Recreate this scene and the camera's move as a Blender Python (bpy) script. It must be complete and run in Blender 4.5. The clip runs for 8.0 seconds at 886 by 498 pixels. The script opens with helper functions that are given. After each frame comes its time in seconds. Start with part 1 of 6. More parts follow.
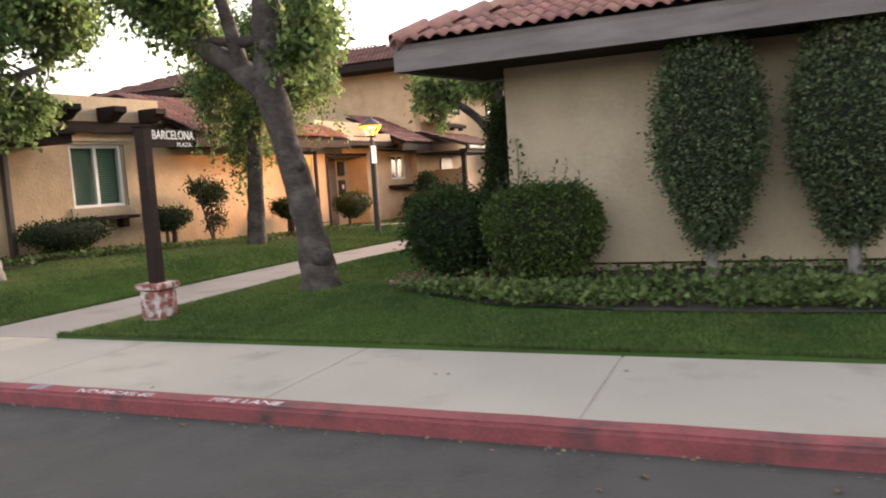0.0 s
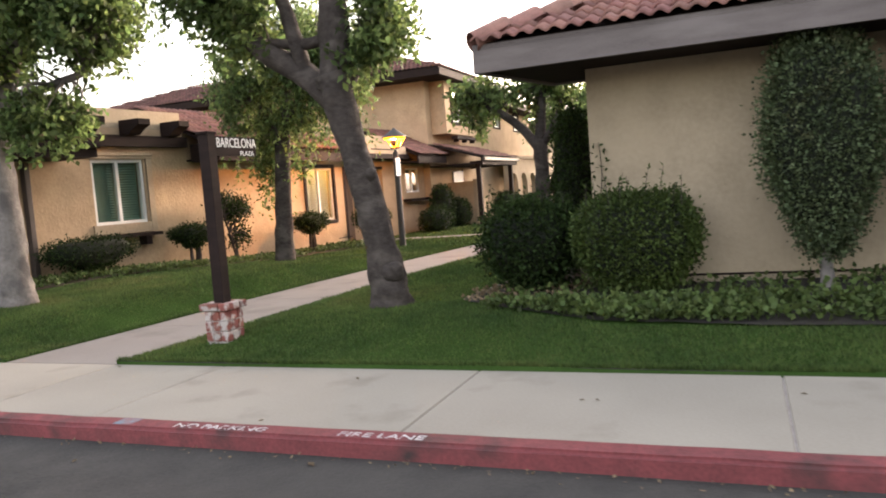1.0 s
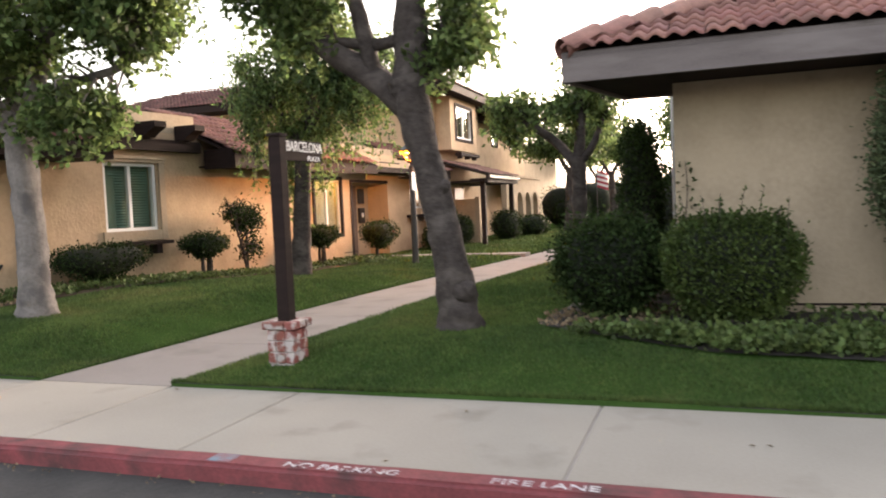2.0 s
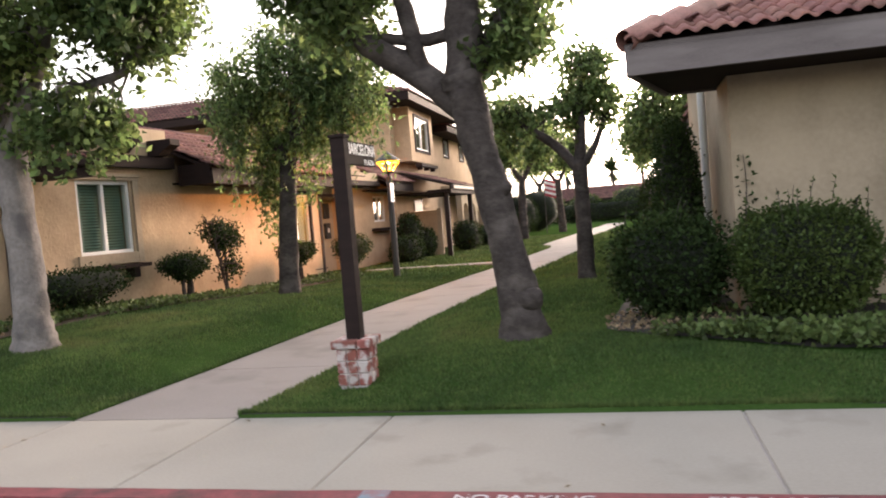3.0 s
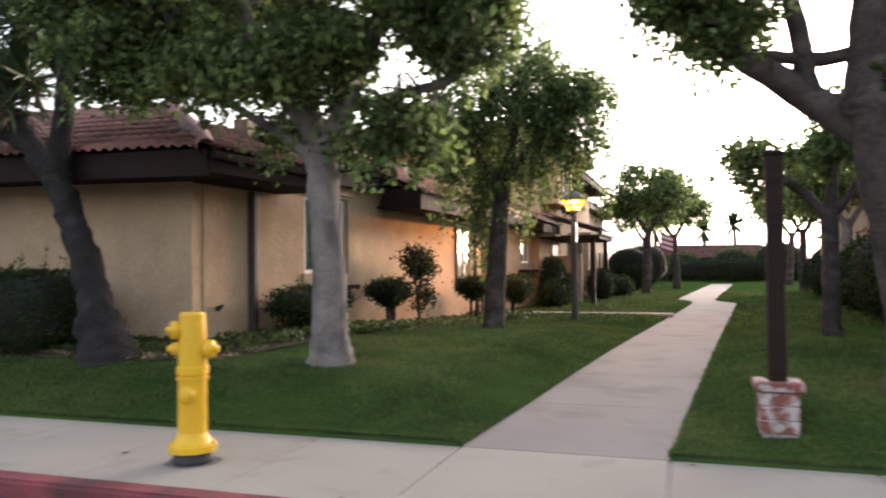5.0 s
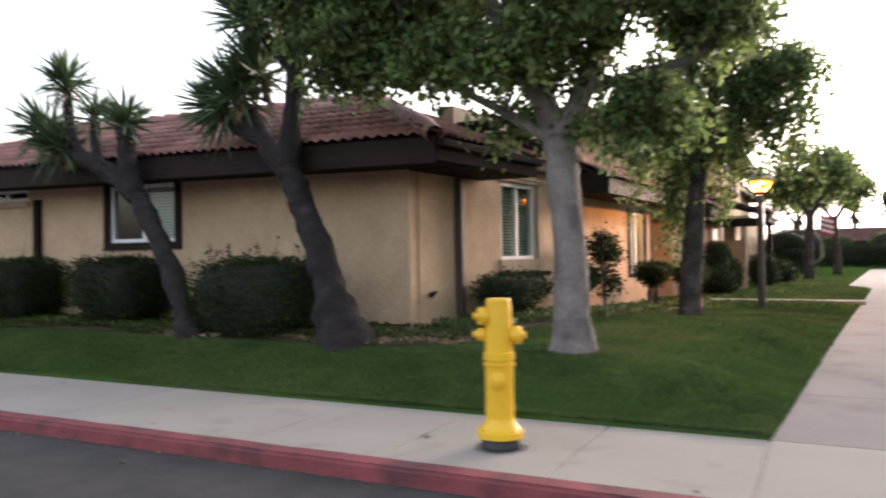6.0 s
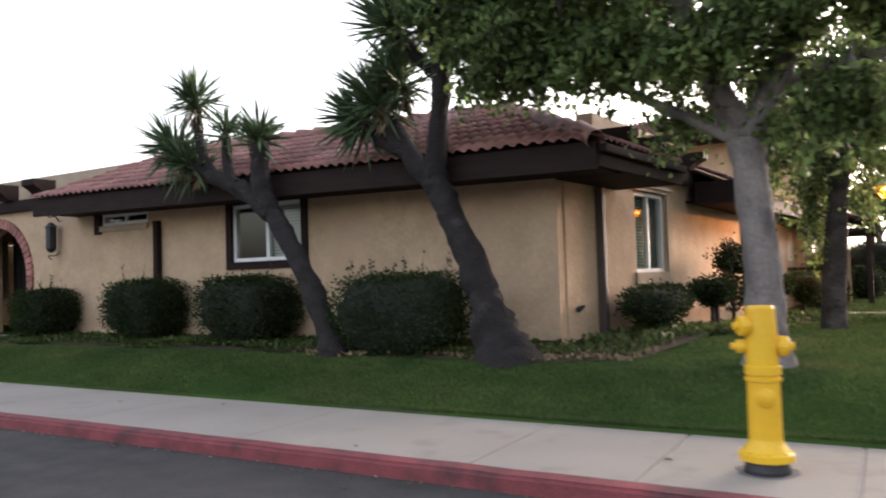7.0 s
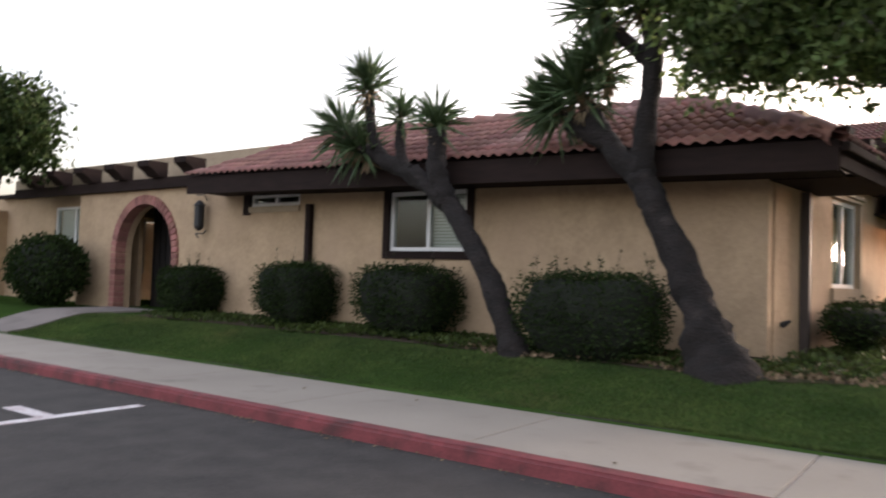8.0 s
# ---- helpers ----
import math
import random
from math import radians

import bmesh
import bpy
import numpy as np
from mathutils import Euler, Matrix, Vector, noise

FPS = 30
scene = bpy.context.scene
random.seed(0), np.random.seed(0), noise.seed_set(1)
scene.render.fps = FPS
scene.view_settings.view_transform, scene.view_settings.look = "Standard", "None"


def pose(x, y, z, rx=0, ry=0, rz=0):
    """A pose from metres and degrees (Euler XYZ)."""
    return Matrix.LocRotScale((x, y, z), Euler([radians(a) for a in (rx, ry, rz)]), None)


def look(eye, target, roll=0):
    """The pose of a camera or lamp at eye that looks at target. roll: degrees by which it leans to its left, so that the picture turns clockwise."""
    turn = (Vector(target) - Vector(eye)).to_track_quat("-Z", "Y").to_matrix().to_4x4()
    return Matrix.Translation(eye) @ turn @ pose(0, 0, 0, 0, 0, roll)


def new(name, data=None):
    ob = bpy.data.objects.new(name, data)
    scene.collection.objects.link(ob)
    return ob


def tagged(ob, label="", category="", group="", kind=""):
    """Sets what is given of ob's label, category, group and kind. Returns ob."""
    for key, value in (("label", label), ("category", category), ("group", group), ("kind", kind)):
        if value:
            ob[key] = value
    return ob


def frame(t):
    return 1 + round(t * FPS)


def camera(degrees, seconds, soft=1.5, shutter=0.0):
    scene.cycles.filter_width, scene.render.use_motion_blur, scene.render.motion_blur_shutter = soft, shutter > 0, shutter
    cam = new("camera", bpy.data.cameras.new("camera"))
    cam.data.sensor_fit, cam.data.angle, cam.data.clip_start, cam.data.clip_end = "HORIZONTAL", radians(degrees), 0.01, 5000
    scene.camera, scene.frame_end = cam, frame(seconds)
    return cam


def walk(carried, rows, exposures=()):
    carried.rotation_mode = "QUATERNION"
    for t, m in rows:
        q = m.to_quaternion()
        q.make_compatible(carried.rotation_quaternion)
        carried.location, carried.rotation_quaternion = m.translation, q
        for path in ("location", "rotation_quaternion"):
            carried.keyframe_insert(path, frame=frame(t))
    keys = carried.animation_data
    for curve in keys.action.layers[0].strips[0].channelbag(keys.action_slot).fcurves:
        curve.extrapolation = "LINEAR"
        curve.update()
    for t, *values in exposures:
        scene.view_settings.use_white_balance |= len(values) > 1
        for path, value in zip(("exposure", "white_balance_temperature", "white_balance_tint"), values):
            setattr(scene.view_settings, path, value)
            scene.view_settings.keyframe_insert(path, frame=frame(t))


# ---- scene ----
cam = camera(60.7, 8.0, soft=1.9, shutter=0.5)
PATH = [
    (0, (3.175, -3.604, 1.435), (2.403, -1.769, 1.246), -3.7),
    (0.5, (2.638, -3.584, 1.428), (1.870, -1.745, 1.255), -4.9),
    (1, (2.113, -3.476, 1.433), (1.375, -1.623, 1.281), -4.4),
    (1.5, (1.566, -3.389, 1.446), (0.891, -1.513, 1.289), -3.5),
    (2, (1.009, -3.327, 1.461), (0.346, -1.444, 1.351), -2.5),
    (3.3, (-0.588, -3.227, 1.425), (-1.032, -1.278, 1.360), -4.8),
    (3.5, (-0.800, -3.207, 1.415), (-1.262, -1.261, 1.408), -3.9),
    (3.8, (-1.215, -3.222, 1.420), (-1.693, -1.286, 1.575), -3.0),
    (4, (-1.499, -3.265, 1.404), (-1.974, -1.324, 1.492), -3.1),
    (4.1, (-1.654, -3.244, 1.385), (-2.128, -1.302, 1.441), -3.0),
    (4.5, (-2.252, -3.370, 1.347), (-2.799, -1.446, 1.374), -1.4),
    (4.7, (-2.496, -3.377, 1.357), (-3.068, -1.461, 1.405), -1.1),
    (6, (-4.024, -3.765, 1.362), (-4.925, -1.979, 1.380), -0.9),
    (6.2, (-4.199, -3.811, 1.349), (-5.162, -2.058, 1.384), -2.4),
    (6.5, (-4.550, -3.893, 1.310), (-5.545, -2.159, 1.363), -3.0),
    (6.8, (-4.982, -3.977, 1.298), (-5.982, -2.246, 1.361), -2.0),
    (7, (-5.228, -3.997, 1.308), (-6.238, -2.272, 1.383), -1.8),
    (7.5, (-5.959, -4.101, 1.297), (-7.039, -2.422, 1.413), -0.8),
    (7.8, (-6.332, -4.173, 1.280), (-7.477, -2.537, 1.374), 0.2),
    (8, (-6.574, -4.218, 1.276), (-7.752, -2.603, 1.350), 1.8),
]
EXPOSURES = [(0.0, 3.15, 6620, 17), (1.0, 3.13, 6580, 17), (2.0, 3.08, 6560, 17), (3.5, 2.88, 6360, 19), (4.5, 2.62, 6180, 19), (6.0, 2.76, 6080, 20), (7.0, 2.76, 6120, 21), (8.0, 2.66, 6420, 22)]
walk(cam, [(t, look(eye, target, roll)) for t, eye, target, roll in PATH], EXPOSURES)

# ---- world, sun, lamps ----
SUN_EL, SUN_AZ = 7.0, 20.0            # low evening sun beyond the end of the walkway
world = bpy.data.worlds.new("evening_sky")
scene.world = world
world.use_nodes = True
wn = world.node_tree.nodes
sky = wn.new("ShaderNodeTexSky")
sky.sky_type = "NISHITA"
sky.sun_disc = False
sky.sun_elevation = radians(SUN_EL)
sky.sun_rotation = radians(SUN_AZ)
sky.air_density, sky.dust_density, sky.ozone_density = 1.0, 5.0, 0.6
wn["Background"].inputs["Strength"].default_value = 0.15
haze = wn.new("ShaderNodeHueSaturation")          # thin high cloud washes the blue out
haze.inputs["Saturation"].default_value = 0.5
world.node_tree.links.new(sky.outputs[0], haze.inputs["Color"])
world.node_tree.links.new(haze.outputs[0], wn["Background"].inputs[0])

sun_data = bpy.data.lights.new("sun", "SUN")
sun_data.energy, sun_data.angle, sun_data.color = 0.8, radians(14), (1.0, 0.82, 0.62)
sun = new("sun", sun_data)
az, el = radians(SUN_AZ), radians(SUN_EL)
sun_dir = Vector((math.sin(az) * math.cos(el), math.cos(az) * math.cos(el), math.sin(el)))
sun.matrix_world = look(sun_dir * 60, (0, 0, 0))

# ---- helpers of this place ----
rng = np.random.default_rng(7)


def S(v):
    v = np.clip(v, 0.0, 1.0)
    return v * v * (3 - 2 * v)


def thing(name, base, label, category, group="", kind=""):
    ob = new(name)
    ob.location = base
    return tagged(ob, label, category, group, kind)


def np_mesh(name, V, F, mat=None, smooth=False):
    """A mesh from arrays of points and of faces with one number of corners."""
    V, F = np.asarray(V, dtype=np.float32), np.asarray(F, dtype=np.int32)
    me = bpy.data.meshes.new(name)
    k = F.shape[1]
    me.vertices.add(len(V))
    me.vertices.foreach_set("co", V.ravel())
    me.loops.add(F.size)
    me.loops.foreach_set("vertex_index", F.ravel())
    me.polygons.add(len(F))
    me.polygons.foreach_set("loop_start", np.arange(0, F.size, k, dtype=np.int32))
    me.polygons.foreach_set("loop_total", np.full(len(F), k, dtype=np.int32))
    if smooth:
        me.polygons.foreach_set("use_smooth", np.ones(len(F), dtype=bool))
    me.update(calc_edges=True)
    me.validate()
    if mat:
        me.materials.append(mat)
    return me


def under(ob, parent):
    ob.parent = parent
    if parent.parent is None:
        ob.matrix_parent_inverse = Matrix.Translation(-Vector(parent.location))
    return ob


def part(name, bm, mat, parent=None, label="", smooth=False, kind="", bevel=0.0):
    """Links a bmesh, or a mesh, as one object under a thing or a part; coordinates are the world's."""
    if isinstance(bm, bmesh.types.BMesh):
        if bevel:
            bmesh.ops.bevel(bm, geom=list(bm.edges), offset=bevel, segments=2, affect="EDGES", profile=0.6)
        me = bpy.data.meshes.new(name)
        bm.to_mesh(me)
        bm.free()
        me.materials.append(mat)
        if smooth:
            for p in me.polygons:
                p.use_smooth = True
    else:
        me = bm
    ob = new(name, me)
    if parent:
        under(ob, parent)
    return tagged(ob, label, "", "", kind)


def add_box(bm, x0, x1, y0, y1, z0, z1, m=None):
    M = Matrix.Translation(((x0 + x1) / 2, (y0 + y1) / 2, (z0 + z1) / 2)) @ Matrix.Diagonal((abs(x1 - x0), abs(y1 - y0), abs(z1 - z0), 1))
    return bmesh.ops.create_cube(bm, size=1, matrix=(m @ M) if m else M)["verts"]


def box(x0, x1, y0, y1, z0, z1, m=None):
    bm = bmesh.new()
    add_box(bm, x0, x1, y0, y1, z0, z1, m)
    return bm


def lathe(profile, sides=28, at=(0, 0, 0), m=None):
    """A turned solid from (radius, height) pairs."""
    bm = bmesh.new()
    rings = []
    for r, z in profile:
        ring = []
        for i in range(sides):
            a = 2 * math.pi * i / sides
            co = Vector((r * math.cos(a), r * math.sin(a), z))
            ring.append(bm.verts.new(Vector(at) + ((m @ co) if m else co)))
        rings.append(ring)
    for a, b in zip(rings, rings[1:]):
        for i in range(sides):
            j = (i + 1) % sides
            bm.faces.new((a[i], a[j], b[j], b[i]))
    bm.faces.new(list(reversed(rings[0])))
    bm.faces.new(rings[-1])
    return bm


def tube(points, radii, sides=12, rough=0.0, seed=0, rings=None):
    """Points and faces of a tapered, knotty limb along a smooth line."""
    P = np.array(points, dtype=float)
    R = np.array(radii, dtype=float)
    n = rings or max(4, len(P) * 5)
    t = np.linspace(0, len(P) - 1, n)
    Q = np.zeros((n, 3))
    for i, u in enumerate(t):
        k = min(int(u), len(P) - 2)
        f = u - k
        p0, p1, p2, p3 = P[max(k - 1, 0)], P[k], P[k + 1], P[min(k + 2, len(P) - 1)]
        Q[i] = 0.5 * (2 * p1 + (p2 - p0) * f + (2 * p0 - 5 * p1 + 4 * p2 - p3) * f * f + (3 * p1 - p0 - 3 * p2 + p3) * f ** 3)
    r = np.interp(t, np.arange(len(R)), R)
    tip = Q[-1] - Q[-2]
    Q = np.vstack([Q, Q[-1] + tip / (np.linalg.norm(tip) + 1e-9) * r[-1] * 0.35])     # rounded end
    r = np.append(r, r[-1] * 0.02)
    n += 1
    V, F = [], []
    ref = Vector((0.31, 0.95, 0.05))
    for i in range(n):
        d = Vector(Q[min(i + 1, n - 1)] - Q[max(i - 1, 0)]).normalized()
        a = d.cross(ref)
        a = a.normalized() if a.length > 0.1 else d.cross(Vector((1, 0, 0))).normalized()
        b = d.cross(a)
        for s in range(sides):
            an = 2 * math.pi * s / sides
            o = a * math.cos(an) + b * math.sin(an)
            w = 1.0
            if rough:
                w += rough * noise.noise(Vector((o.x * 1.3 + seed * 7.1, o.y * 1.3 + i * 0.33, o.z * 1.3 + seed))) + rough * 0.35 * noise.noise(Vector((o.x * 4 + seed, i * 0.9, o.y * 4)))
            V.append(Vector(Q[i]) + o * r[i] * w)
        if i:
            for s in range(sides):
                q = (s + 1) % sides
                F.append(((i - 1) * sides + s, (i - 1) * sides + q, i * sides + q, i * sides + s))
    return np.array([tuple(v) for v in V]), np.array(F), Q


def join_np(items):
    V, F, n = [], [], 0
    for v, f in items:
        V.append(v)
        F.append(np.asarray(f) + n)
        n += len(v)
    return np.vstack(V), np.vstack(F)


def leaf_quads(P, length, width, rnd, down=0.0, out=None):
    """One small folded leaf of four corners at each point."""
    n = len(P)
    d = rnd.normal(size=(n, 3))
    if out is not None:
        d = d * 0.75 + out
    d[:, 2] -= down
    d /= np.linalg.norm(d, axis=1)[:, None] + 1e-9
    e = rnd.normal(size=(n, 3))
    s = np.cross(d, e)
    s /= np.linalg.norm(s, axis=1)[:, None] + 1e-9
    up = np.cross(s, d)
    L = length * rnd.uniform(0.65, 1.25, n)[:, None]
    W = width * rnd.uniform(0.7, 1.2, n)[:, None]
    a, b, c, e = P, P + d * L * 0.45 + s * W * 0.5 + up * W * 0.18, P + d * L - up * W * 0.15, P + d * L * 0.45 - s * W * 0.5 + up * W * 0.18
    V = np.stack([a, b, c, e], 1).reshape(-1, 3)
    F = np.arange(4 * n).reshape(n, 4)
    return V, F


# ---- materials ----
def material(name, base, rough=0.8, dark=None, scale=8.0, grain=60.0, bump=0.2, depth=0.01, metal=0.0, spread=(0.35, 0.65), each=0.0, island=0.0, through_light=0.0, spec=None, stretch=None, second=None):
    """Colour mixed by a broad and a fine noise, with relief. each, island: how much the pieces differ from one another."""
    m = bpy.data.materials.new(name)
    m.use_nodes = True
    nt = m.node_tree
    N, L = nt.nodes, nt.links.new
    b = N["Principled BSDF"]
    b.inputs["Roughness"].default_value, b.inputs["Metallic"].default_value = rough, metal
    if spec is not None:
        b.inputs["Specular IOR Level"].default_value = spec
    co = N.new("ShaderNodeNewGeometry").outputs["Position"]
    if stretch:
        mp = N.new("ShaderNodeMapping")
        mp.inputs["Scale"].default_value = stretch
        L(co, mp.inputs[0])
        co = mp.outputs[0]
    n1, n2 = N.new("ShaderNodeTexNoise"), N.new("ShaderNodeTexNoise")
    for nn, sc, det in ((n1, scale, 5), (n2, grain, 4)):
        nn.inputs["Scale"].default_value, nn.inputs["Detail"].default_value = sc, det
        L(co, nn.inputs["Vector"])
    mix = N.new("ShaderNodeMix")
    mix.data_type = "RGBA"
    dark = dark or tuple(c * 0.6 for c in base)
    mix.inputs["A"].default_value, mix.inputs["B"].default_value = (*dark, 1), (*base, 1)
    add = N.new("ShaderNodeMath")
    add.operation = "MULTIPLY_ADD"
    L(n2.outputs[0], add.inputs[0])
    add.inputs[1].default_value = 0.4
    half = N.new("ShaderNodeMath")
    half.operation = "MULTIPLY"
    half.inputs[1].default_value = 0.6
    L(n1.outputs[0], half.inputs[0])
    L(half.outputs[0], add.inputs[2])
    rp = N.new("ShaderNodeMapRange")
    rp.inputs["From Min"].default_value, rp.inputs["From Max"].default_value = spread
    L(add.outputs[0], rp.inputs[0])
    L(rp.outputs[0], mix.inputs["Factor"])
    col = mix.outputs["Result"]
    if second:
        n3 = N.new("ShaderNodeTexNoise")
        n3.inputs["Scale"].default_value, n3.inputs["Detail"].default_value = second[1], 6
        L(co, n3.inputs["Vector"])
        r3 = N.new("ShaderNodeMapRange")
        r3.inputs["From Min"].default_value, r3.inputs["From Max"].default_value = second[2]
        L(n3.outputs[0], r3.inputs[0])
        m3 = N.new("ShaderNodeMix")
        m3.data_type = "RGBA"
        L(r3.outputs[0], m3.inputs["Factor"])
        L(col, m3.inputs["A"])
        m3.inputs["B"].default_value = (*second[0], 1)
        col = m3.outputs["Result"]
    if each or island:
        hs = N.new("ShaderNodeHueSaturation")
        src = N.new("ShaderNodeObjectInfo").outputs["Random"] if each else N.new("ShaderNodeNewGeometry").outputs["Random Per Island"]
        k = each or island
        mr = N.new("ShaderNodeMapRange")
        mr.inputs["To Min"].default_value, mr.inputs["To Max"].default_value = 1 - k, 1 + k
        L(src, mr.inputs[0])
        L(mr.outputs[0], hs.inputs["Value"])
        mh = N.new("ShaderNodeMapRange")
        mh.inputs["To Min"].default_value, mh.inputs["To Max"].default_value = 0.5 - 0.03 * k, 0.5 + 0.03 * k
        fr = N.new("ShaderNodeMath")
        fr.operation = "FRACT"
        ml = N.new("ShaderNodeMath")
        ml.operation = "MULTIPLY"
        ml.inputs[1].default_value = 7.3
        L(src, ml.inputs[0])
        L(ml.outputs[0], fr.inputs[0])
        L(fr.outputs[0], mh.inputs[0])
        L(mh.outputs[0], hs.inputs["Hue"])
        L(col, hs.inputs["Color"])
        col = hs.outputs[0]
    L(col, b.inputs["Base Color"])
    if bump:
        bp = N.new("ShaderNodeBump")
        bp.inputs["Strength"].default_value, bp.inputs["Distance"].default_value = bump, depth
        L(add.outputs[0], bp.inputs["Height"])
        L(bp.outputs[0], b.inputs["Normal"])
    if through_light:
        tr = N.new("ShaderNodeBsdfTranslucent")
        L(col, tr.inputs["Color"])
        ms = N.new("ShaderNodeMixShader")
        ms.inputs[0].default_value = through_light
        L(b.outputs[0], ms.inputs[1])
        L(tr.outputs[0], ms.inputs[2])
        L(ms.outputs[0], N["Material Output"].inputs[0])
    return m


def glass_material():
    m = bpy.data.materials.new("window_glass")
    m.use_nodes = True
    N, L = m.node_tree.nodes, m.node_tree.links.new
    lw, pw, fr = N.new("ShaderNodeLayerWeight"), N.new("ShaderNodeMath"), N.new("ShaderNodeMath")
    pw.operation, pw.inputs[1].default_value = "POWER", 4.0
    fr.operation, fr.inputs[1].default_value, fr.inputs[2].default_value = "MULTIPLY_ADD", 0.38, 0.03
    L(lw.outputs["Facing"], pw.inputs[0])
    L(pw.outputs[0], fr.inputs[0])
    tr, gl, mx = N.new("ShaderNodeBsdfTransparent"), N.new("ShaderNodeBsdfGlossy"), N.new("ShaderNodeMixShader")
    tr.inputs[0].default_value = (0.86, 0.9, 0.88, 1)
    gl.inputs["Roughness"].default_value = 0.02
    L(fr.outputs[0], mx.inputs[0])
    L(tr.outputs[0], mx.inputs[1])
    L(gl.outputs[0], mx.inputs[2])
    L(mx.outputs[0], N["Material Output"].inputs[0])
    return m


def glow_material(name, colour, strength):
    m = bpy.data.materials.new(name)
    m.use_nodes = True
    b = m.node_tree.nodes["Principled BSDF"]
    b.inputs["Base Color"].default_value = (*colour, 1)
    b.inputs["Emission Color"].default_value = (*colour, 1)
    b.inputs["Emission Strength"].default_value = strength
    return m


STUCCO = material("tan_stucco", (0.535, 0.387, 0.242), 0.95, (0.365, 0.255, 0.158), 2.4, 18, 1.0, 0.025, spread=(0.30, 0.70), second=((0.49, 0.345, 0.225), 1.3, (0.45, 0.8)))
STUCCO_PALE = material("pale_stucco", (0.445, 0.350, 0.245), 0.95, (0.325, 0.252, 0.172), 2.2, 20, 1.0, 0.022, spread=(0.34, 0.66), second=((0.41, 0.32, 0.22), 1.1, (0.45, 0.8)))
TRIM = material("dark_brown_painted_wood", (0.030, 0.019, 0.0165), 0.8, (0.019, 0.013, 0.0115), 3, 60, 0.25, 0.004, stretch=(1, 1, 5), spec=0.1)
# Trim brown lightened and greyed: haze from the bright sky put into the colour
HAZED_TRIM = material("haze_lightened_brown_paint", (0.17, 0.14, 0.132), 0.75, (0.12, 0.096, 0.09), 2, 50, 0.25, 0.004, stretch=(1, 1, 5), second=((0.22, 0.185, 0.175), 1.3, (0.5, 0.8)))
GUTTER = material("grey_brown_gutter", (0.07, 0.05, 0.042), 0.6, (0.05, 0.036, 0.03), 4, 60, 0.1)
TILE = material("terracotta_tile", (0.33, 0.150, 0.120), 0.7, (0.19, 0.088, 0.072), 7, 60, 0.3, 0.004, each=0.28, second=((0.40, 0.26, 0.225), 1.2, (0.56, 0.8)))
# darker copy of TILE: shade on side and far slopes put into the colour
TILE_SHADED = material("terracotta_tile_shaded", (0.19, 0.083, 0.066), 0.85, (0.11, 0.05, 0.042), 9, 70, 0.3, 0.004, island=0.28)
CONCRETE = material("pavement_concrete", (0.375, 0.332, 0.276), 0.92, (0.285, 0.25, 0.205), 0.9, 60, 0.15, 0.004, spread=(0.3, 0.7), second=((0.235, 0.203, 0.165), 2.3, (0.58, 0.8)))
PATHC = material("walkway_concrete", (0.27, 0.232, 0.208), 0.9, (0.195, 0.168, 0.15), 0.9, 70, 0.15, 0.004, spread=(0.3, 0.7), second=((0.15, 0.127, 0.11), 1.6, (0.52, 0.78)))
RED = material("red_kerb_paint", (0.285, 0.062, 0.066), 0.8, (0.14, 0.034, 0.036), 3.5, 50, 0.6, 0.012, second=((0.045, 0.028, 0.026), 3.6, (0.48, 0.76)))
ASPHALT = material("asphalt", (0.064, 0.0575, 0.051), 0.95, (0.026, 0.0238, 0.0215), 3.2, 55, 1.0, 0.015, spread=(0.33, 0.67), second=((0.056, 0.0505, 0.045), 0.5, (0.42, 0.8)))
WHITEPAINT = material("worn_white_paint", (0.72, 0.69, 0.68), 0.8, (0.45, 0.36, 0.36), 9, 60, 0.2, 0.002, spread=(0.38, 0.55))
SOIL = material("lawn_soil", (0.046, 0.085, 0.021), 1.0, (0.028, 0.054, 0.013), 1.6, 45, 0.7, 0.03, spec=0.0)
MULCH = material("dry_mulch", (0.115, 0.085, 0.062), 1.0, (0.05, 0.037, 0.027), 6, 50, 0.9, 0.03, spec=0.1)
GRASS = material("grass", (0.108, 0.151, 0.041), 0.7, (0.046, 0.084, 0.023), 0.8, 4, 0, island=0.5, through_light=0.25, spec=0.2, second=((0.18, 0.16, 0.062), 0.7, (0.57, 0.85)))
LEAF = material("tree_leaf", (0.19, 0.25, 0.08), 0.5, (0.08, 0.125, 0.044), 0.9, 5, 0, island=0.65, through_light=0.6, spec=0.3)
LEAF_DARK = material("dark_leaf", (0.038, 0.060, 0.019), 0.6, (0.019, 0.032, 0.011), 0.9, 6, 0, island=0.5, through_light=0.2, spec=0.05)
LEAF_HEDGE = material("hedge_leaf", (0.075, 0.105, 0.026), 0.5, (0.04, 0.062, 0.018), 0.9, 6, 0, island=0.45, through_light=0.25, spec=0.15)
LEAF_TOPIARY = material("topiary_leaf", (0.105, 0.135, 0.062), 0.6, (0.06, 0.082, 0.038), 1.6, 6, 0, island=0.55, through_light=0.25, spec=0.25, second=((0.13, 0.11, 0.06), 2.5, (0.58, 0.75)))
IVY = material("ivy_leaf", (0.125, 0.17, 0.052), 0.55, (0.055, 0.08, 0.024), 1.5, 5, 0, island=0.5, through_light=0.25, spec=0.2)
YUCCA = material("yucca_leaf", (0.105, 0.155, 0.07), 0.5, (0.06, 0.095, 0.04), 1.5, 6, 0, island=0.4, through_light=0.2, spec=0.3)
DRYLEAF = material("dry_yucca_leaf", (0.27, 0.19, 0.11), 0.9, (0.17, 0.12, 0.07), 2, 8, 0, island=0.3)
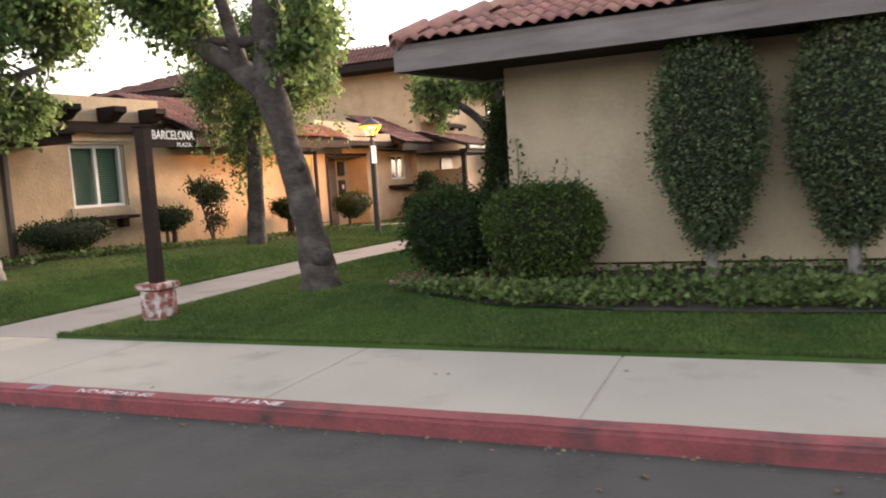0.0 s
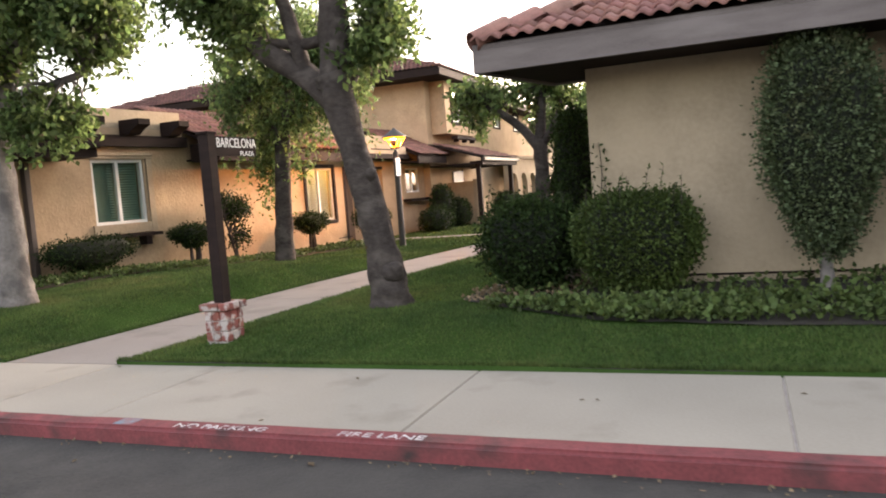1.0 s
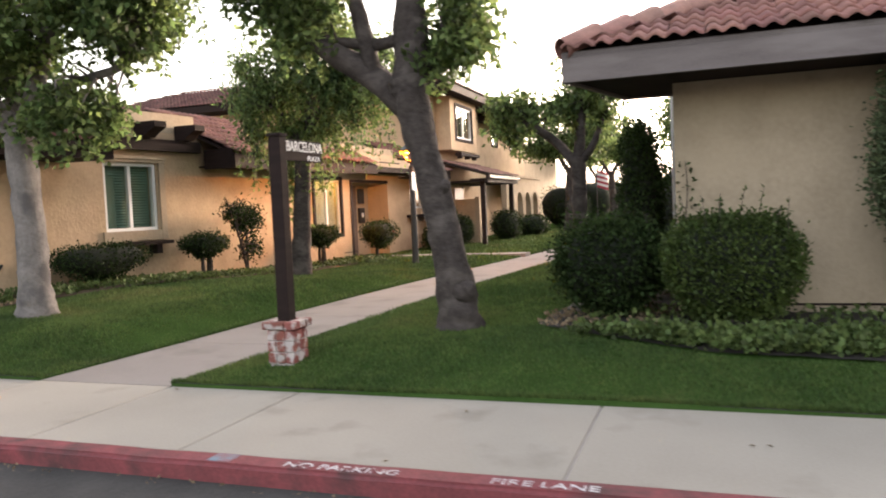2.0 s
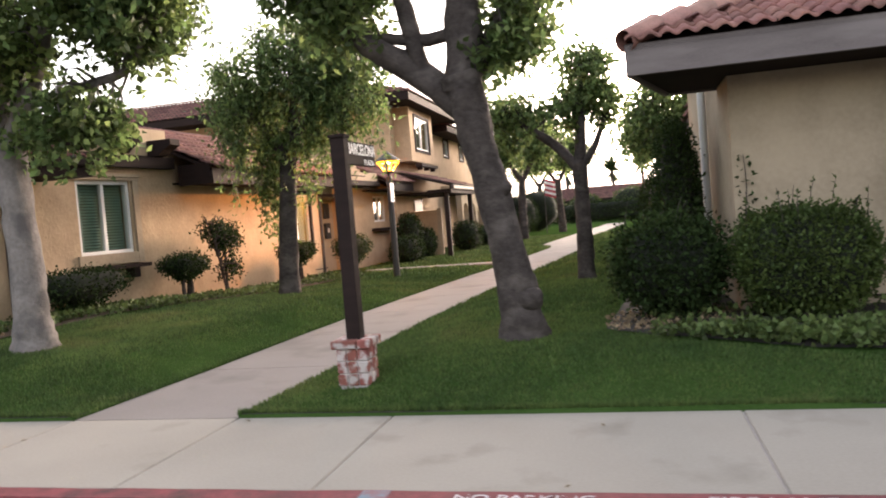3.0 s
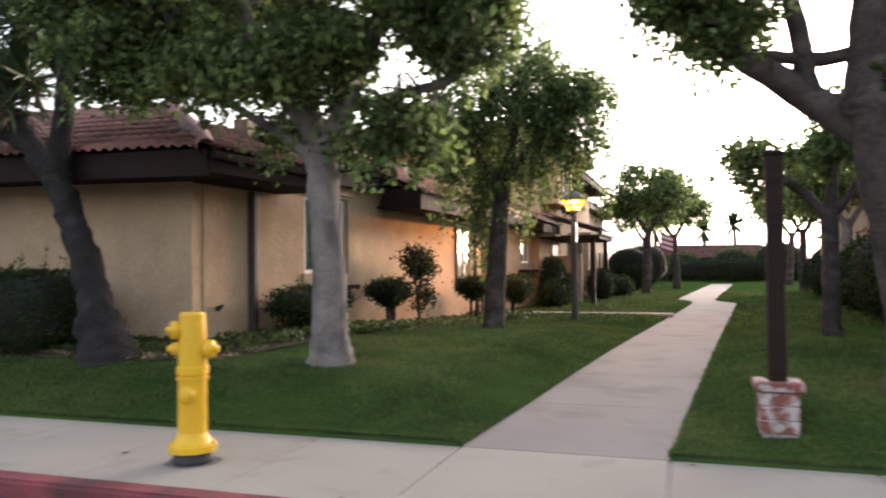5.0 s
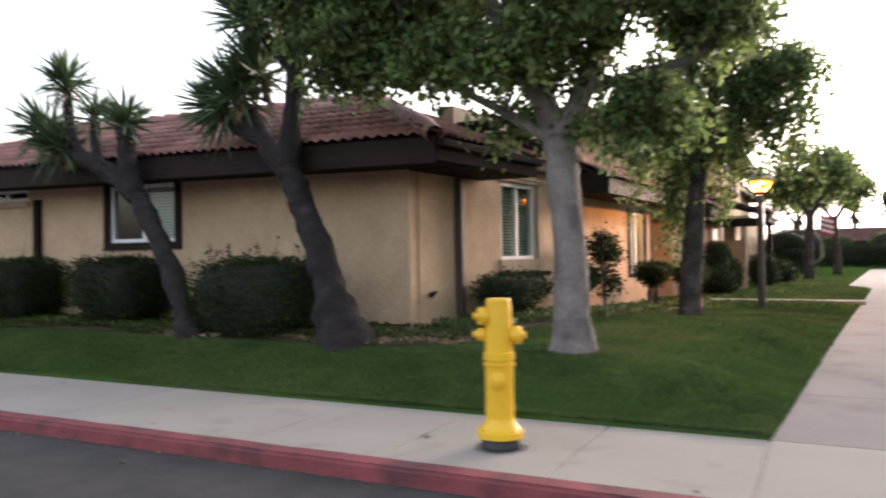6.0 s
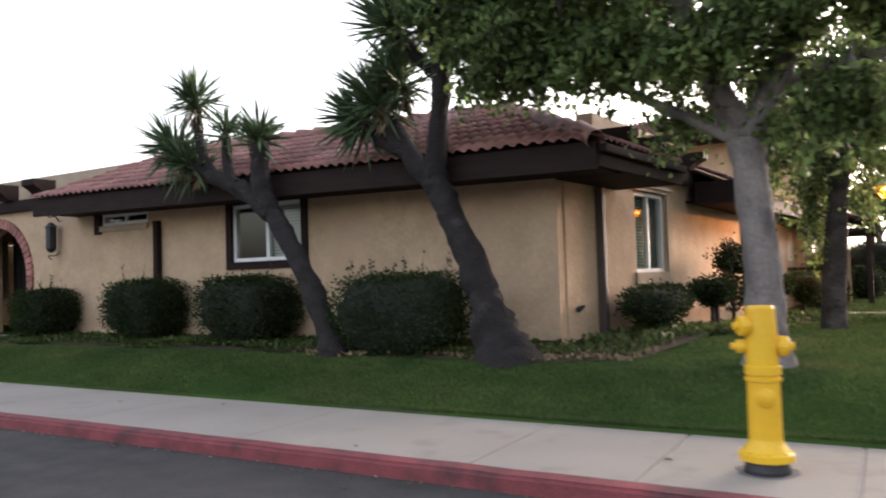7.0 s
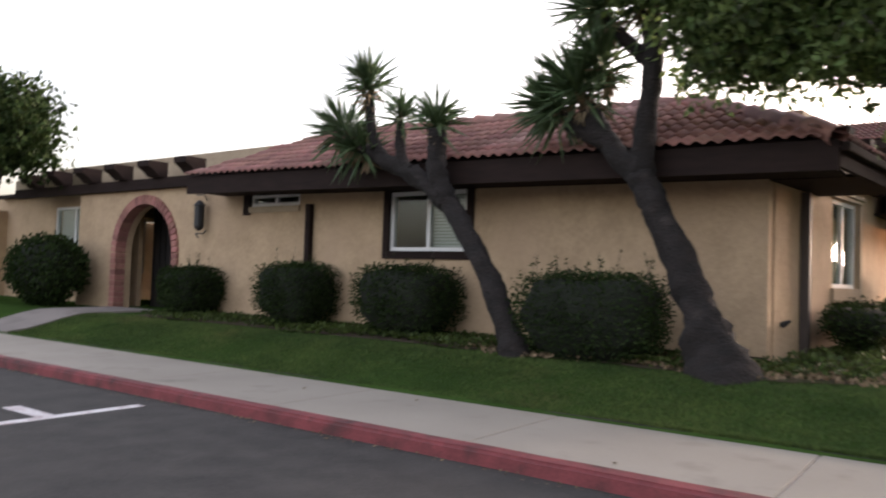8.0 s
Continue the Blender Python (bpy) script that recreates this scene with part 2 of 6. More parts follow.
KERBLETTER = material("worn_kerb_letter_paint", (0.66, 0.60, 0.59), 0.8, (0.42, 0.30, 0.30), 9, 60, 0.2, 0.002, spread=(0.38, 0.55), second=((0.20, 0.05, 0.055), 16.0, (0.57, 0.63)))
EARTH = material("damp_dark_earth", (0.035, 0.028, 0.02), 1.0, (0.015, 0.012, 0.009), 8, 60, 0.6, 0.006)
# near-black colour standing in for the shade among a shrub's inner leaves
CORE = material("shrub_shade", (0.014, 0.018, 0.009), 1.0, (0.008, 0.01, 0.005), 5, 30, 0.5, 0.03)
BARK_PALE = material("pale_grey_bark", (0.235, 0.205, 0.185), 0.95, (0.125, 0.107, 0.096), 4, 26, 1.0, 0.025, second=((0.105, 0.092, 0.086), 2.4, (0.52, 0.63)))
BARK = material("dark_bark", (0.088, 0.072, 0.064), 0.95, (0.036, 0.029, 0.026), 3.5, 18, 0.9, 0.04, stretch=(1, 1, 1.5), spec=0.2, second=((0.145, 0.122, 0.108), 2.6, (0.55, 0.74)))
BARK_YUCCA = material("brown_yucca_bark", (0.024, 0.018, 0.016), 0.95, (0.010, 0.008, 0.007), 6, 30, 1.0, 0.06, stretch=(1, 1, 1.4), second=((0.05, 0.039, 0.034), 3.2, (0.6, 0.78)))
BRICK = material("red_brick", (0.30, 0.10, 0.075), 0.9, (0.20, 0.065, 0.05), 9, 60, 0.4, 0.006, each=0.25, second=((0.50, 0.43, 0.40), 11.0, (0.47, 0.58)))
MORTAR = material("mortar", (0.50, 0.45, 0.42), 0.95, (0.36, 0.31, 0.29), 8, 60, 0.4, 0.006)
ARCHBRICK = material("arch_brick", (0.36, 0.165, 0.135), 0.9, (0.24, 0.10, 0.082), 9, 60, 0.4, 0.006, each=0.25)
YELLOW = material("yellow_hydrant_paint", (0.80, 0.48, 0.012), 0.45, (0.72, 0.40, 0.01), 5, 50, 0.15, 0.003)
BLACK = material("black_metal", (0.02, 0.02, 0.022), 0.5, (0.012, 0.012, 0.013), 5, 50, 0.15)
WHITE = material("white_vinyl", (0.78, 0.77, 0.75), 0.5, (0.70, 0.69, 0.67), 3, 40, 0.05)
BLIND = material("blind_slat", (0.62, 0.61, 0.58), 0.6, (0.55, 0.54, 0.51), 3, 40, 0.05)
GREENBLIND = material("green_tinted_blind", (0.20, 0.29, 0.235), 0.6, (0.15, 0.23, 0.185), 3, 40, 0.05)
ROOM = material("room_wall", (0.32, 0.29, 0.25), 0.9, (0.26, 0.24, 0.2), 1, 20, 0.05)
DOOR = material("brown_door_paint", (0.11, 0.07, 0.05), 0.55, (0.075, 0.05, 0.035), 2, 30, 0.15, stretch=(6, 6, 1))
DARKGATE = material("dark_gate_iron", (0.018, 0.015, 0.015), 0.6, (0.011, 0.01, 0.01), 2, 30, 0.1)
POSTGREY = material("grey_lamp_post_paint", (0.06, 0.05, 0.044), 0.6, (0.042, 0.035, 0.031), 4, 40, 0.15)
GLASS = glass_material()
LAMPGLOW = glow_material("lamp_glow", (1.0, 0.36, 0.012), 0.6)
FLAGRED = material("red_cloth", (0.42, 0.05, 0.07), 0.8, (0.34, 0.04, 0.06), 3, 60, 0.1)

# ---- ground, road, kerb, pavement, walkway ----
ROADZ = 0.045
EDGE = 1.5                                   # far edge of the pavement
PL, PR = -4.36, -3.0                         # sides of the walkway at the pavement


def sk(y):
    """The walkway's drift to the side with distance, with its jog."""
    y = np.asarray(y, dtype=float)
    return 0.075 * (np.clip(y, 1.5, 60) - 1.5) - 0.75 * S((y - 22.0) / 2.6)


def hp(y):
    y = np.asarray(y, dtype=float)
    return 0.15 + 0.045 * S((y - 1.5) / 5) - 0.05 * S((y - 8) / 10)


def gz(x, y):
    """Height of the lawn."""
    x, y = np.asarray(x, dtype=float), np.asarray(y, dtype=float)
    u = x - sk(y)
    d = np.maximum(PL - u, u - PR)
    top = np.where(u > PR, 0.15, 0.26)
    swell = (top - (top - 0.05) * S((y - 5) / 6)) * S((y - EDGE) / 1.35) * S(d / 0.9)
    return hp(y) + 0.022 + swell + 0.02 * S((u - 1) / 2) * S((y - 2) / 2)


def ground_sheet():
    xs = [-900, -400, -150, -80, -50, -40] + list(np.arange(-32, PL - 0.3, 0.3)) + [PL - 0.12, PL, PL + 0.001, PR - 0.001, PR, PR + 0.12] + list(np.arange(PR + 0.3, 14, 0.3)) + [18, 26, 40, 80, 150, 400, 900]
    ys = [-900, -200, -40, -10, 0, EDGE - 0.02, EDGE] + list(np.arange(EDGE + 0.12, 9, 0.25)) + list(np.arange(9, 30, 0.7)) + [33, 37, 42, 50, 60, 80, 120, 250, 900]
    V, F = [], []
    for j, y in enumerate(ys):
        for i, u in enumerate(xs):
            x = u + float(sk(y))
            if y < EDGE - 0.01:
                z = -0.35
            elif PL < u < PR and y < 50:
                z = float(hp(y)) - 0.12
            else:
                z = float(gz(x, y)) + 0.012 * noise.noise(Vector((x * 0.8, y * 0.8, 0)))
            V.append((x, y, z))
    n = len(xs)
    for j in range(len(ys) - 1):
        for i in range(n - 1):
            F.append((j * n + i, j * n + i + 1, (j + 1) * n + i + 1, (j + 1) * n + i))
    return np_mesh("ground", V, F, SOIL, True)


tagged(new("ground", ground_sheet()), "mown green lawn ground sloping up from the pavement", "lawn", kind="structure")

bm = bmesh.new()
add_box(bm, -600, 600, -600, 0, -0.30, ROADZ)
tagged(part("road", bm, ASPHALT), "dark grey worn asphalt road surface", "road", kind="structure")

# kerb in cast lengths
kerb = thing("kerb", (0, 0.07, 0), "red painted concrete kerb with worn scuffed edge", "kerb", kind="structure")
x = -44.0
i = 0
while x < 24:
    w = 2.4
    bm = box(x + 0.0008, x + w - 0.0008, 0.0, 0.15, -0.2, 0.15)
    bmesh.ops.bevel(bm, geom=[e for e in bm.edges if all(v.co.z > 0.1 and v.co.y < 0.05 for v in e.verts)], offset=0.022, segments=3, affect="EDGES")
    bmesh.ops.subdivide_edges(bm, edges=[e for e in bm.edges if abs(e.verts[0].co.x - e.verts[1].co.x) > 1], cuts=23)
    for v in bm.verts:
        if v.co.z > 0:
            k = noise.noise(Vector((v.co.x * 3.1, 2.0, v.co.z * 6)))
            v.co.y += 0.006 * k
            v.co.z += 0.004 * noise.noise(Vector((v.co.x * 2.3, 7.0, 0)))
    part("kerb_stone", bm, RED, kerb)
    x += w
    i += 1

pavement = thing("pavement", (0, 0.8, 0.0), "pale grey concrete pavement slabs with scored joints", "pavement", kind="structure")
joints = [-46, -40, -34, -28, -24, -20, -17.6, -15.6, -13.5, -11.5, -9.5, -7.52, -6.48, -5.4, -4.36, -3.0, -1.86, 0.34, 2.3, 4.2, 6.15, 8.1, 12, 18, 24]
for a, b in zip(joints, joints[1:]):
    bm = box(a + 0.006, b - 0.006, 0.154, EDGE, -0.1, 0.15)
    bmesh.ops.bevel(bm, geom=[e for e in bm.edges if all(v.co.z > 0.1 for v in e.verts)], offset=0.006, segments=1, affect="EDGES")
    part("slab", bm, CONCRETE, pavement)
for a, b in ((-46, PL - 0.002), (PR + 0.002, 24)):
    part("soil_edge", box(a, b, EDGE + 0.001, EDGE + 0.006, 0.10, 0.166), MULCH, pavement, "dark cut soil edge of the lawn")
part("slab_bed", box(-46, 24, 0.152, EDGE - 0.005, -0.1, 0.138), MORTAR, pavement)

walkway = thing("walkway", (-3.6, 6, 0.1), "weathered grey concrete walkway between the lawns", "walkway", kind="structure")
cuts = [EDGE + 0.006] + list(np.arange(3.2, 21, 1.75)) + [21.5, 22.4, 23.2, 24.1] + list(np.arange(26, 52, 2.6))
for a, b in zip(cuts, cuts[1:]):
    bm = bmesh.new()
    vs = []
    for y in (a + 0.005, b - 0.005):
        for u in (PL, PR):
            vs.append((u + float(sk(y)), y, float(hp(y))))
    top = [bm.verts.new(v) for v in (vs[0], vs[1], vs[3], vs[2])]
    low = [bm.verts.new((v.co.x, v.co.y, v.co.z - 0.1)) for v in top]
    bm.faces.new(top)
    bm.faces.new(list(reversed(low)))
    for k in range(4):
        bm.faces.new((top[k], low[k], low[(k + 1) % 4], top[(k + 1) % 4]))
    bmesh.ops.recalc_face_normals(bm, faces=bm.faces)
    part("walkway_slab", bm, PATHC, walkway)
# side walk to a front door
part("door_path", box(-7.6, -3.25, 14.85, 15.4, 0.1, float(gz(-5.0, 15.0)) + 0.012), PATHC, walkway)
# entry walk at the arch
walk_cuts = [EDGE + 0.006, 1.8, 2.1, 2.4, 2.7, 3.0, 3.3, 4.18]
for a, b in zip(walk_cuts, walk_cuts[1:]):
    za, zb = float(gz(-20.0, a)) + 0.03, float(gz(-20.0, b)) + 0.03
    bm = bmesh.new()
    top = [bm.verts.new(v) for v in ((-20.8, a, za), (-19.3, a, za), (-19.3, b, zb), (-20.8, b, zb))]
    low = [bm.verts.new((v.co.x, v.co.y, v.co.z - 0.12)) for v in top]
    bm.faces.new(top)
    for k in range(4):
        bm.faces.new((top[k], low[k], low[(k + 1) % 4], top[(k + 1) % 4]))
    bmesh.ops.recalc_face_normals(bm, faces=bm.faces)
    part("walkway_slab", bm, PATHC, walkway)


def writing(name, body, size, m, mat, parent=None, label="", extrude=0.0015):
    cu = bpy.data.curves.new(name, "FONT")
    cu.body, cu.size, cu.extrude, cu.align_x = body, size, extrude, "LEFT"
    tmp = bpy.data.objects.new(name + "_tmp", cu)
    scene.collection.objects.link(tmp)
    bpy.context.view_layer.update()
    me = bpy.data.meshes.new_from_object(tmp.evaluated_get(bpy.context.evaluated_depsgraph_get()))
    bpy.data.objects.remove(tmp)
    w = max(v.co.x for v in me.vertices)
    me.transform(m)
    me.materials.clear()
    me.materials.append(mat)
    ob = new(name, me)
    if parent:
        under(ob, parent)
    return tagged(ob, label), w


writing("painted_letters", "FIRE LANE", 0.125, Matrix.Translation((0.0, 0.035, 0.1535)) @ Matrix.Diagonal((0.92, 0.75, 1, 1)), KERBLETTER, kerb, "worn white stencilled letters")
writing("painted_letters", "NO PARKING", 0.125, Matrix.Translation((-1.12, 0.035, 0.1535)) @ Matrix.Diagonal((0.86, 0.75, 1, 1)), KERBLETTER, kerb, "worn white stencilled letters")

BLUEPAINT = material("faded_blue_paint", (0.16, 0.24, 0.29), 0.8, (0.24, 0.12, 0.13), 9, 60, 0.2, spread=(0.4, 0.6))
part("paint_patch", box(-1.58, -1.44, 0.03, 0.149, 0.15, 0.1545), BLUEPAINT, kerb, "faded blue paint patch")

# white stall marking on the road
marking = thing("stall_marking", (-13.5, -0.6, 0), "worn white painted parking stall line on asphalt", "road marking", kind="structure")
part("line", box(-12.79, -12.67, -2.3, -0.28, ROADZ + 0.0005, ROADZ + 0.004), WHITEPAINT, marking)
part("line", box(-13.4, -12.792, -1.16, -1.02, ROADZ + 0.0005, ROADZ + 0.004), WHITEPAINT, marking)

# ---- houses ----
def tile_mesh(w=0.30, length=0.33):
    """One roof tile with two rolls: x along the eave, y up the slope."""
    V, F = [], []
    roll = [(0, 0.0), (0.12, 0.016), (0.30, 0.033), (0.50, 0.032), (0.66, 0.013), (0.84, -0.003)]
    prof = [(k + a / 2, b) for k in (0, 0.5) for a, b in roll] + [(1.0, 0.0)]
    for y, lift in ((0, 0.036), (length, 0.008)):
        for px, pz in prof:
            V.append((px * w, y, pz + lift))
    n = len(prof)
    for px, pz in prof:
        V.append((px * w, 0.004, pz + 0.012))
    for i in range(n - 1):
        F.append((i, i + 1, n + i + 1, n + i))
        F.append((2 * n + i, 2 * n + i + 1, i + 1, i))
    return np.array(V), np.array(F)


TV, TF = tile_mesh()
TILE_DATA = np_mesh("roof_tile", TV, TF, TILE, True)


def slope_frame(o, along, up):
    a, u = Vector(along).normalized(), Vector(up).normalized()
    n = a.cross(u).normalized()
    M = Matrix((a, u, n)).transposed().to_4x4()
    M.translation = Vector(o)
    return M


def tiled_slope(parent, o, along, up, span, rise_len, left=0.0, right=0.0, single=True, bx=0.30, by=0.275, label=""):
    """Tiles in courses on one slope. left, right: how far the ends run in towards the top."""
    M = slope_frame(o, along, up)
    rows, cols = int(rise_len / by + 0.5), int(span / bx)
    V, F, n = [], [], 0
    for r in range(rows):
        f = r / max(rows - 1, 1)
        lo, hi = left * f, span - right * f
        for c in range(cols + 1):
            x = c * bx
            if x < lo - 0.05 or x + bx > hi + 0.12:
                continue
            jit = pose(x + random.uniform(-0.006, 0.006), r * by + random.uniform(-0.01, 0.01), 0.002 * random.random(), random.uniform(-0.6, 0.6), 0, random.uniform(-0.7, 0.7))
            if single:
                ob = new("roof_tile", TILE_DATA)
                ob.matrix_world = M @ jit
                ob.parent = parent
                ob.matrix_parent_inverse = Matrix.Translation(-Vector(parent.location))
            else:
                T = np.array(M @ jit)
                V.append(TV @ T[:3, :3].T + T[:3, 3])
                F.append(TF + n)
                n += len(TV)
    # joined slopes use the tile copy with shade in its colour
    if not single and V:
        return part("roof_tiles", np_mesh("roof_tiles", np.vstack(V), np.vstack(F), TILE_SHADED, True), None, parent, label, kind="stuff")


def slab_between(pts, thick):
    """A thin solid under four corners."""
    bm = bmesh.new()
    top = [bm.verts.new(p) for p in pts]
    low = [bm.verts.new((p[0], p[1], p[2] - thick)) for p in pts]
    bm.faces.new(top)
    bm.faces.new(list(reversed(low)))
    k = len(pts)
    for i in range(k):
        bm.faces.new((top[i], low[i], low[(i + 1) % k], top[(i + 1) % k]))
    bmesh.ops.recalc_face_normals(bm, faces=bm.faces)
    return bm


def holed_wall(axis, at, thick, a0, a1, z0, z1, holes):
    """A wall slab with rectangular openings through it. axis 'y': it runs along x at y=at, its outer face; thick goes inward."""
    A = sorted({a0, a1, *[h[0] for h in holes], *[h[1] for h in holes]})
    Z = sorted({z0, z1, *[h[2] for h in holes], *[h[3] for h in holes]})
    bm = bmesh.new()
    lo, hi = min(at, at + thick), max(at, at + thick)

    def solid(i, j):
        if not (0 <= i < len(A) - 1 and 0 <= j < len(Z) - 1):
            return False
        ca, cz = (A[i] + A[i + 1]) / 2, (Z[j] + Z[j + 1]) / 2
        return not any(h[0] < ca < h[1] and h[2] < cz < h[3] for h in holes)

    def P(a, d, z):
        return (a, d, z) if axis == "y" else (d, a, z)

    def quad(*ps):
        bm.faces.new([bm.verts.new(p) for p in ps])
    for i in range(len(A) - 1):
        for j in range(len(Z) - 1):
            if not solid(i, j):
                continue
            x0, x1, y0, y1 = A[i], A[i + 1], Z[j], Z[j + 1]
            quad(P(x0, lo, y0), P(x1, lo, y0), P(x1, lo, y1), P(x0, lo, y1))
            quad(P(x0, hi, y0), P(x1, hi, y0), P(x1, hi, y1), P(x0, hi, y1))
            if not solid(i - 1, j):
                quad(P(x0, lo, y0), P(x0, hi, y0), P(x0, hi, y1), P(x0, lo, y1))
            if not solid(i + 1, j):
                quad(P(x1, lo, y0), P(x1, hi, y0), P(x1, hi, y1), P(x1, lo, y1))
            if not solid(i, j - 1):
                quad(P(x0, lo, y0), P(x1, lo, y0), P(x1, hi, y0), P(x0, hi, y0))
            if not solid(i, j + 1):
                quad(P(x0, lo, y1), P(x1, lo, y1), P(x1, hi, y1), P(x0, hi, y1))
    bmesh.ops.remove_doubles(bm, verts=bm.verts, dist=0.0005)
    bmesh.ops.recalc_face_normals(bm, faces=bm.faces)
    return bm


def window(house, axis, at, inward, a0, a1, z0, z1, frame_mat=None, blind=None, trim=0.0, lit=False, slats=True, half=True, name="window"):
    """A sliding window set in an opening: sash frame, meeting rail, two panes, blind, and a dark box of room behind it."""
    frame_mat = frame_mat or WHITE
    blind = blind or BLIND
    s = 1 if inward > 0 else -1
    w = 0.055

    def bx(p0, p1, d0, d1, q0, q1):
        lo, hi = sorted((at + s * d0, at + s * d1))
        return box(p0, p1, lo, hi, q0, q1) if axis == "y" else box(lo, hi, p0, p1, q0, q1)

    def ax(bm, p0, p1, d0, d1, q0, q1):
        lo, hi = sorted((at + s * d0, at + s * d1))
        add_box(bm, p0, p1, lo, hi, q0, q1) if axis == "y" else add_box(bm, lo, hi, p0, p1, q0, q1)
    bm = bmesh.new()
    for q in ((a0, a1, z0, z0 + w), (a0, a1, z1 - w, z1), (a0, a0 + w, z0 + w, z1 - w), (a1 - w, a1, z0 + w, z1 - w)):
        ax(bm, q[0], q[1], 0.02, 0.10, q[2], q[3])
    mid = (a0 + a1) / 2
    win = part(name, bm, frame_mat, house, "white sliding window with blinds behind the glass")
    sub = lambda nm, b, mat, **k: sub_part(nm, b, mat, win, **k)
    if half:
        sub("meeting_rail", bx(mid - 0.03, mid + 0.03, 0.03, 0.09, z0 + w, z1 - w), frame_mat)
    panes = ((a0 + w, mid - 0.03), (mid + 0.03, a1 - w)) if half else ((a0 + w, a1 - w),)
    for p0, p1 in panes:
        g = sub("pane", bx(p0, p1, 0.058, 0.064, z0 + w, z1 - w), GLASS)
        g.visible_shadow = False
    if slats:
        bm = bmesh.new()
        z = z0 + w + 0.01
        while z < z1 - w:
            ax(bm, (mid + 0.02) if slats == "half" else a0 + w, a1 - w, 0.13, 0.16, z, z + 0.034)
            z += 0.046
        sub("blind", bm, blind)
    bm = bmesh.new()
    d = 1.1
    ax(bm, a0 - 0.2, a1 + 0.2, d, d + 0.03, z0 - 0.2, z1 + 0.2)
    ax(bm, a0 - 0.2, a0 - 0.17, 0.19, d, z0 - 0.2, z1 + 0.2)
    ax(bm, a1 + 0.17, a1 + 0.2, 0.19, d, z0 - 0.2, z1 + 0.2)
    ax(bm, a0 - 0.2, a1 + 0.2, 0.19, d, z0 - 0.23, z0 - 0.2)
    ax(bm, a0 - 0.2, a1 + 0.2, 0.19, d, z1 + 0.2, z1 + 0.23)
    sub("room_shell", bm, ROOM)
    if trim:
        bm = bmesh.new()
        for q in ((a0 - trim, a1 + trim, z0 - trim, z0), (a0 - trim, a1 + trim, z1, z1 + trim), (a0 - trim, a0, z0, z1), (a1, a1 + trim, z0, z1)):
            ax(bm, q[0], q[1], -0.035, 0.09, q[2], q[3])
        sub("trim", bm, TRIM, label="dark brown wooden trim")
    return win


def sub_part(name, bm, mat, parent, label=""):
    """A piece of a part: the part's meshes lie in the world's coordinates, so nothing shifts."""
    me = bpy.data.meshes.new(name)
    bm.to_mesh(me)
    bm.free()
    me.materials.append(mat)
    ob = new(name, me)
    ob.parent = parent
    return tagged(ob, label)


# front house on the corner of road and walkway
LEAN_SIDE, LEAN_FAR = 0.11, 0.06             # the side wall is not quite square to the road


def raised(ob):
    """The eaves of the road front climb a little away from the corner."""
    for v in ob.data.vertices:
        v.co.z += RISE * (EX1 - v.co.x)
    ob.data.update()
    return ob


def lean(ob):
    """Lays what was built square on the side wall along its true line."""
    for o in (ob, *ob.children):
        for v in o.data.vertices:
            v.co.x += LEAN_SIDE * (min(v.co.y, 8.0) - 4.25) + LEAN_FAR * max(v.co.y - 8.0, 0.0)
        o.data.update()
    return ob


WX, WY, GL = -8.49, 4.2, 0.42               # side wall, front wall, ground at the wall
house = thing("stucco_house", (-14, 8, GL), "tan stucco single-storey house with red tiled eaves and dark brown trim", "house")
T = 0.2
arch_c = -19.87
front_holes = [(-13.68, -12.32, 1.63, 2.48), (-16.77, -15.58, 2.36, 2.56)]
part("front_wall", holed_wall("y", WY, T, -18.55, WX, 0.0, 3.0, front_holes), STUCCO, house)
side_holes = [(6.50, 7.60, 1.29, 2.44), (12.65, 13.85, 0.92, 2.25), (14.45, 16.5, 0.1, 2.2), (17.95, 18.85, 1.47, 2.23), (8.0, 8.0004, 0.1, 0.1004)]
lean(part("side_wall", holed_wall("x", WX, -T, WY + T, 19.25, 0.0, 3.0, side_holes), STUCCO, house))
part("weep_screed", box(-18.5, WX + 0.012, WY - 0.012, WY - 0.002, GL + 0.10, GL + 0.12), TRIM, house)
lean(part("weep_screed", box(WX + 0.002, WX + 0.012, WY, 14.6, GL - 0.02, GL), TRIM, house))
window(house, "y", WY, 1, -13.68, -12.32, 1.63, 2.48, trim=0.11, slats="half")
window(house, "y", WY, 1, -16.77, -15.58, 2.36, 2.56, trim=0.0, slats=False)
bm = bmesh.new()
add_box(bm, -16.93, -16.77, WY - 0.04, WY + 0.05, 2.22, 2.56)
part("window_surround", bm, TRIM, house)
part("window_surround", box(-16.77, -15.56, WY - 0.05, WY - 0.002, 2.26, 2.355), STUCCO_PALE, house)
# corner down-pipes
for px, py in ((-15.3, WY - 0.055), ):
    part("downpipe", box(px - 0.05, px + 0.05, py - 0.05, py + 0.05, GL, 2.36), TRIM, house, bevel=0.012)
lean(part("downpipe", box(WX + 0.004, WX + 0.104, 5.22, 5.31, GL, 2.38), GUTTER, house, bevel=0.012))
# hose tap
tap = part("hose_tap", lathe([(0.02, 0), (0.035, 0.02), (0.03, 0.06), (0.012, 0.12)], 12, (WX + 0.04, 4.62, 0.86), Matrix.Rotation(radians(60), 3, "Y")), BLACK, house)

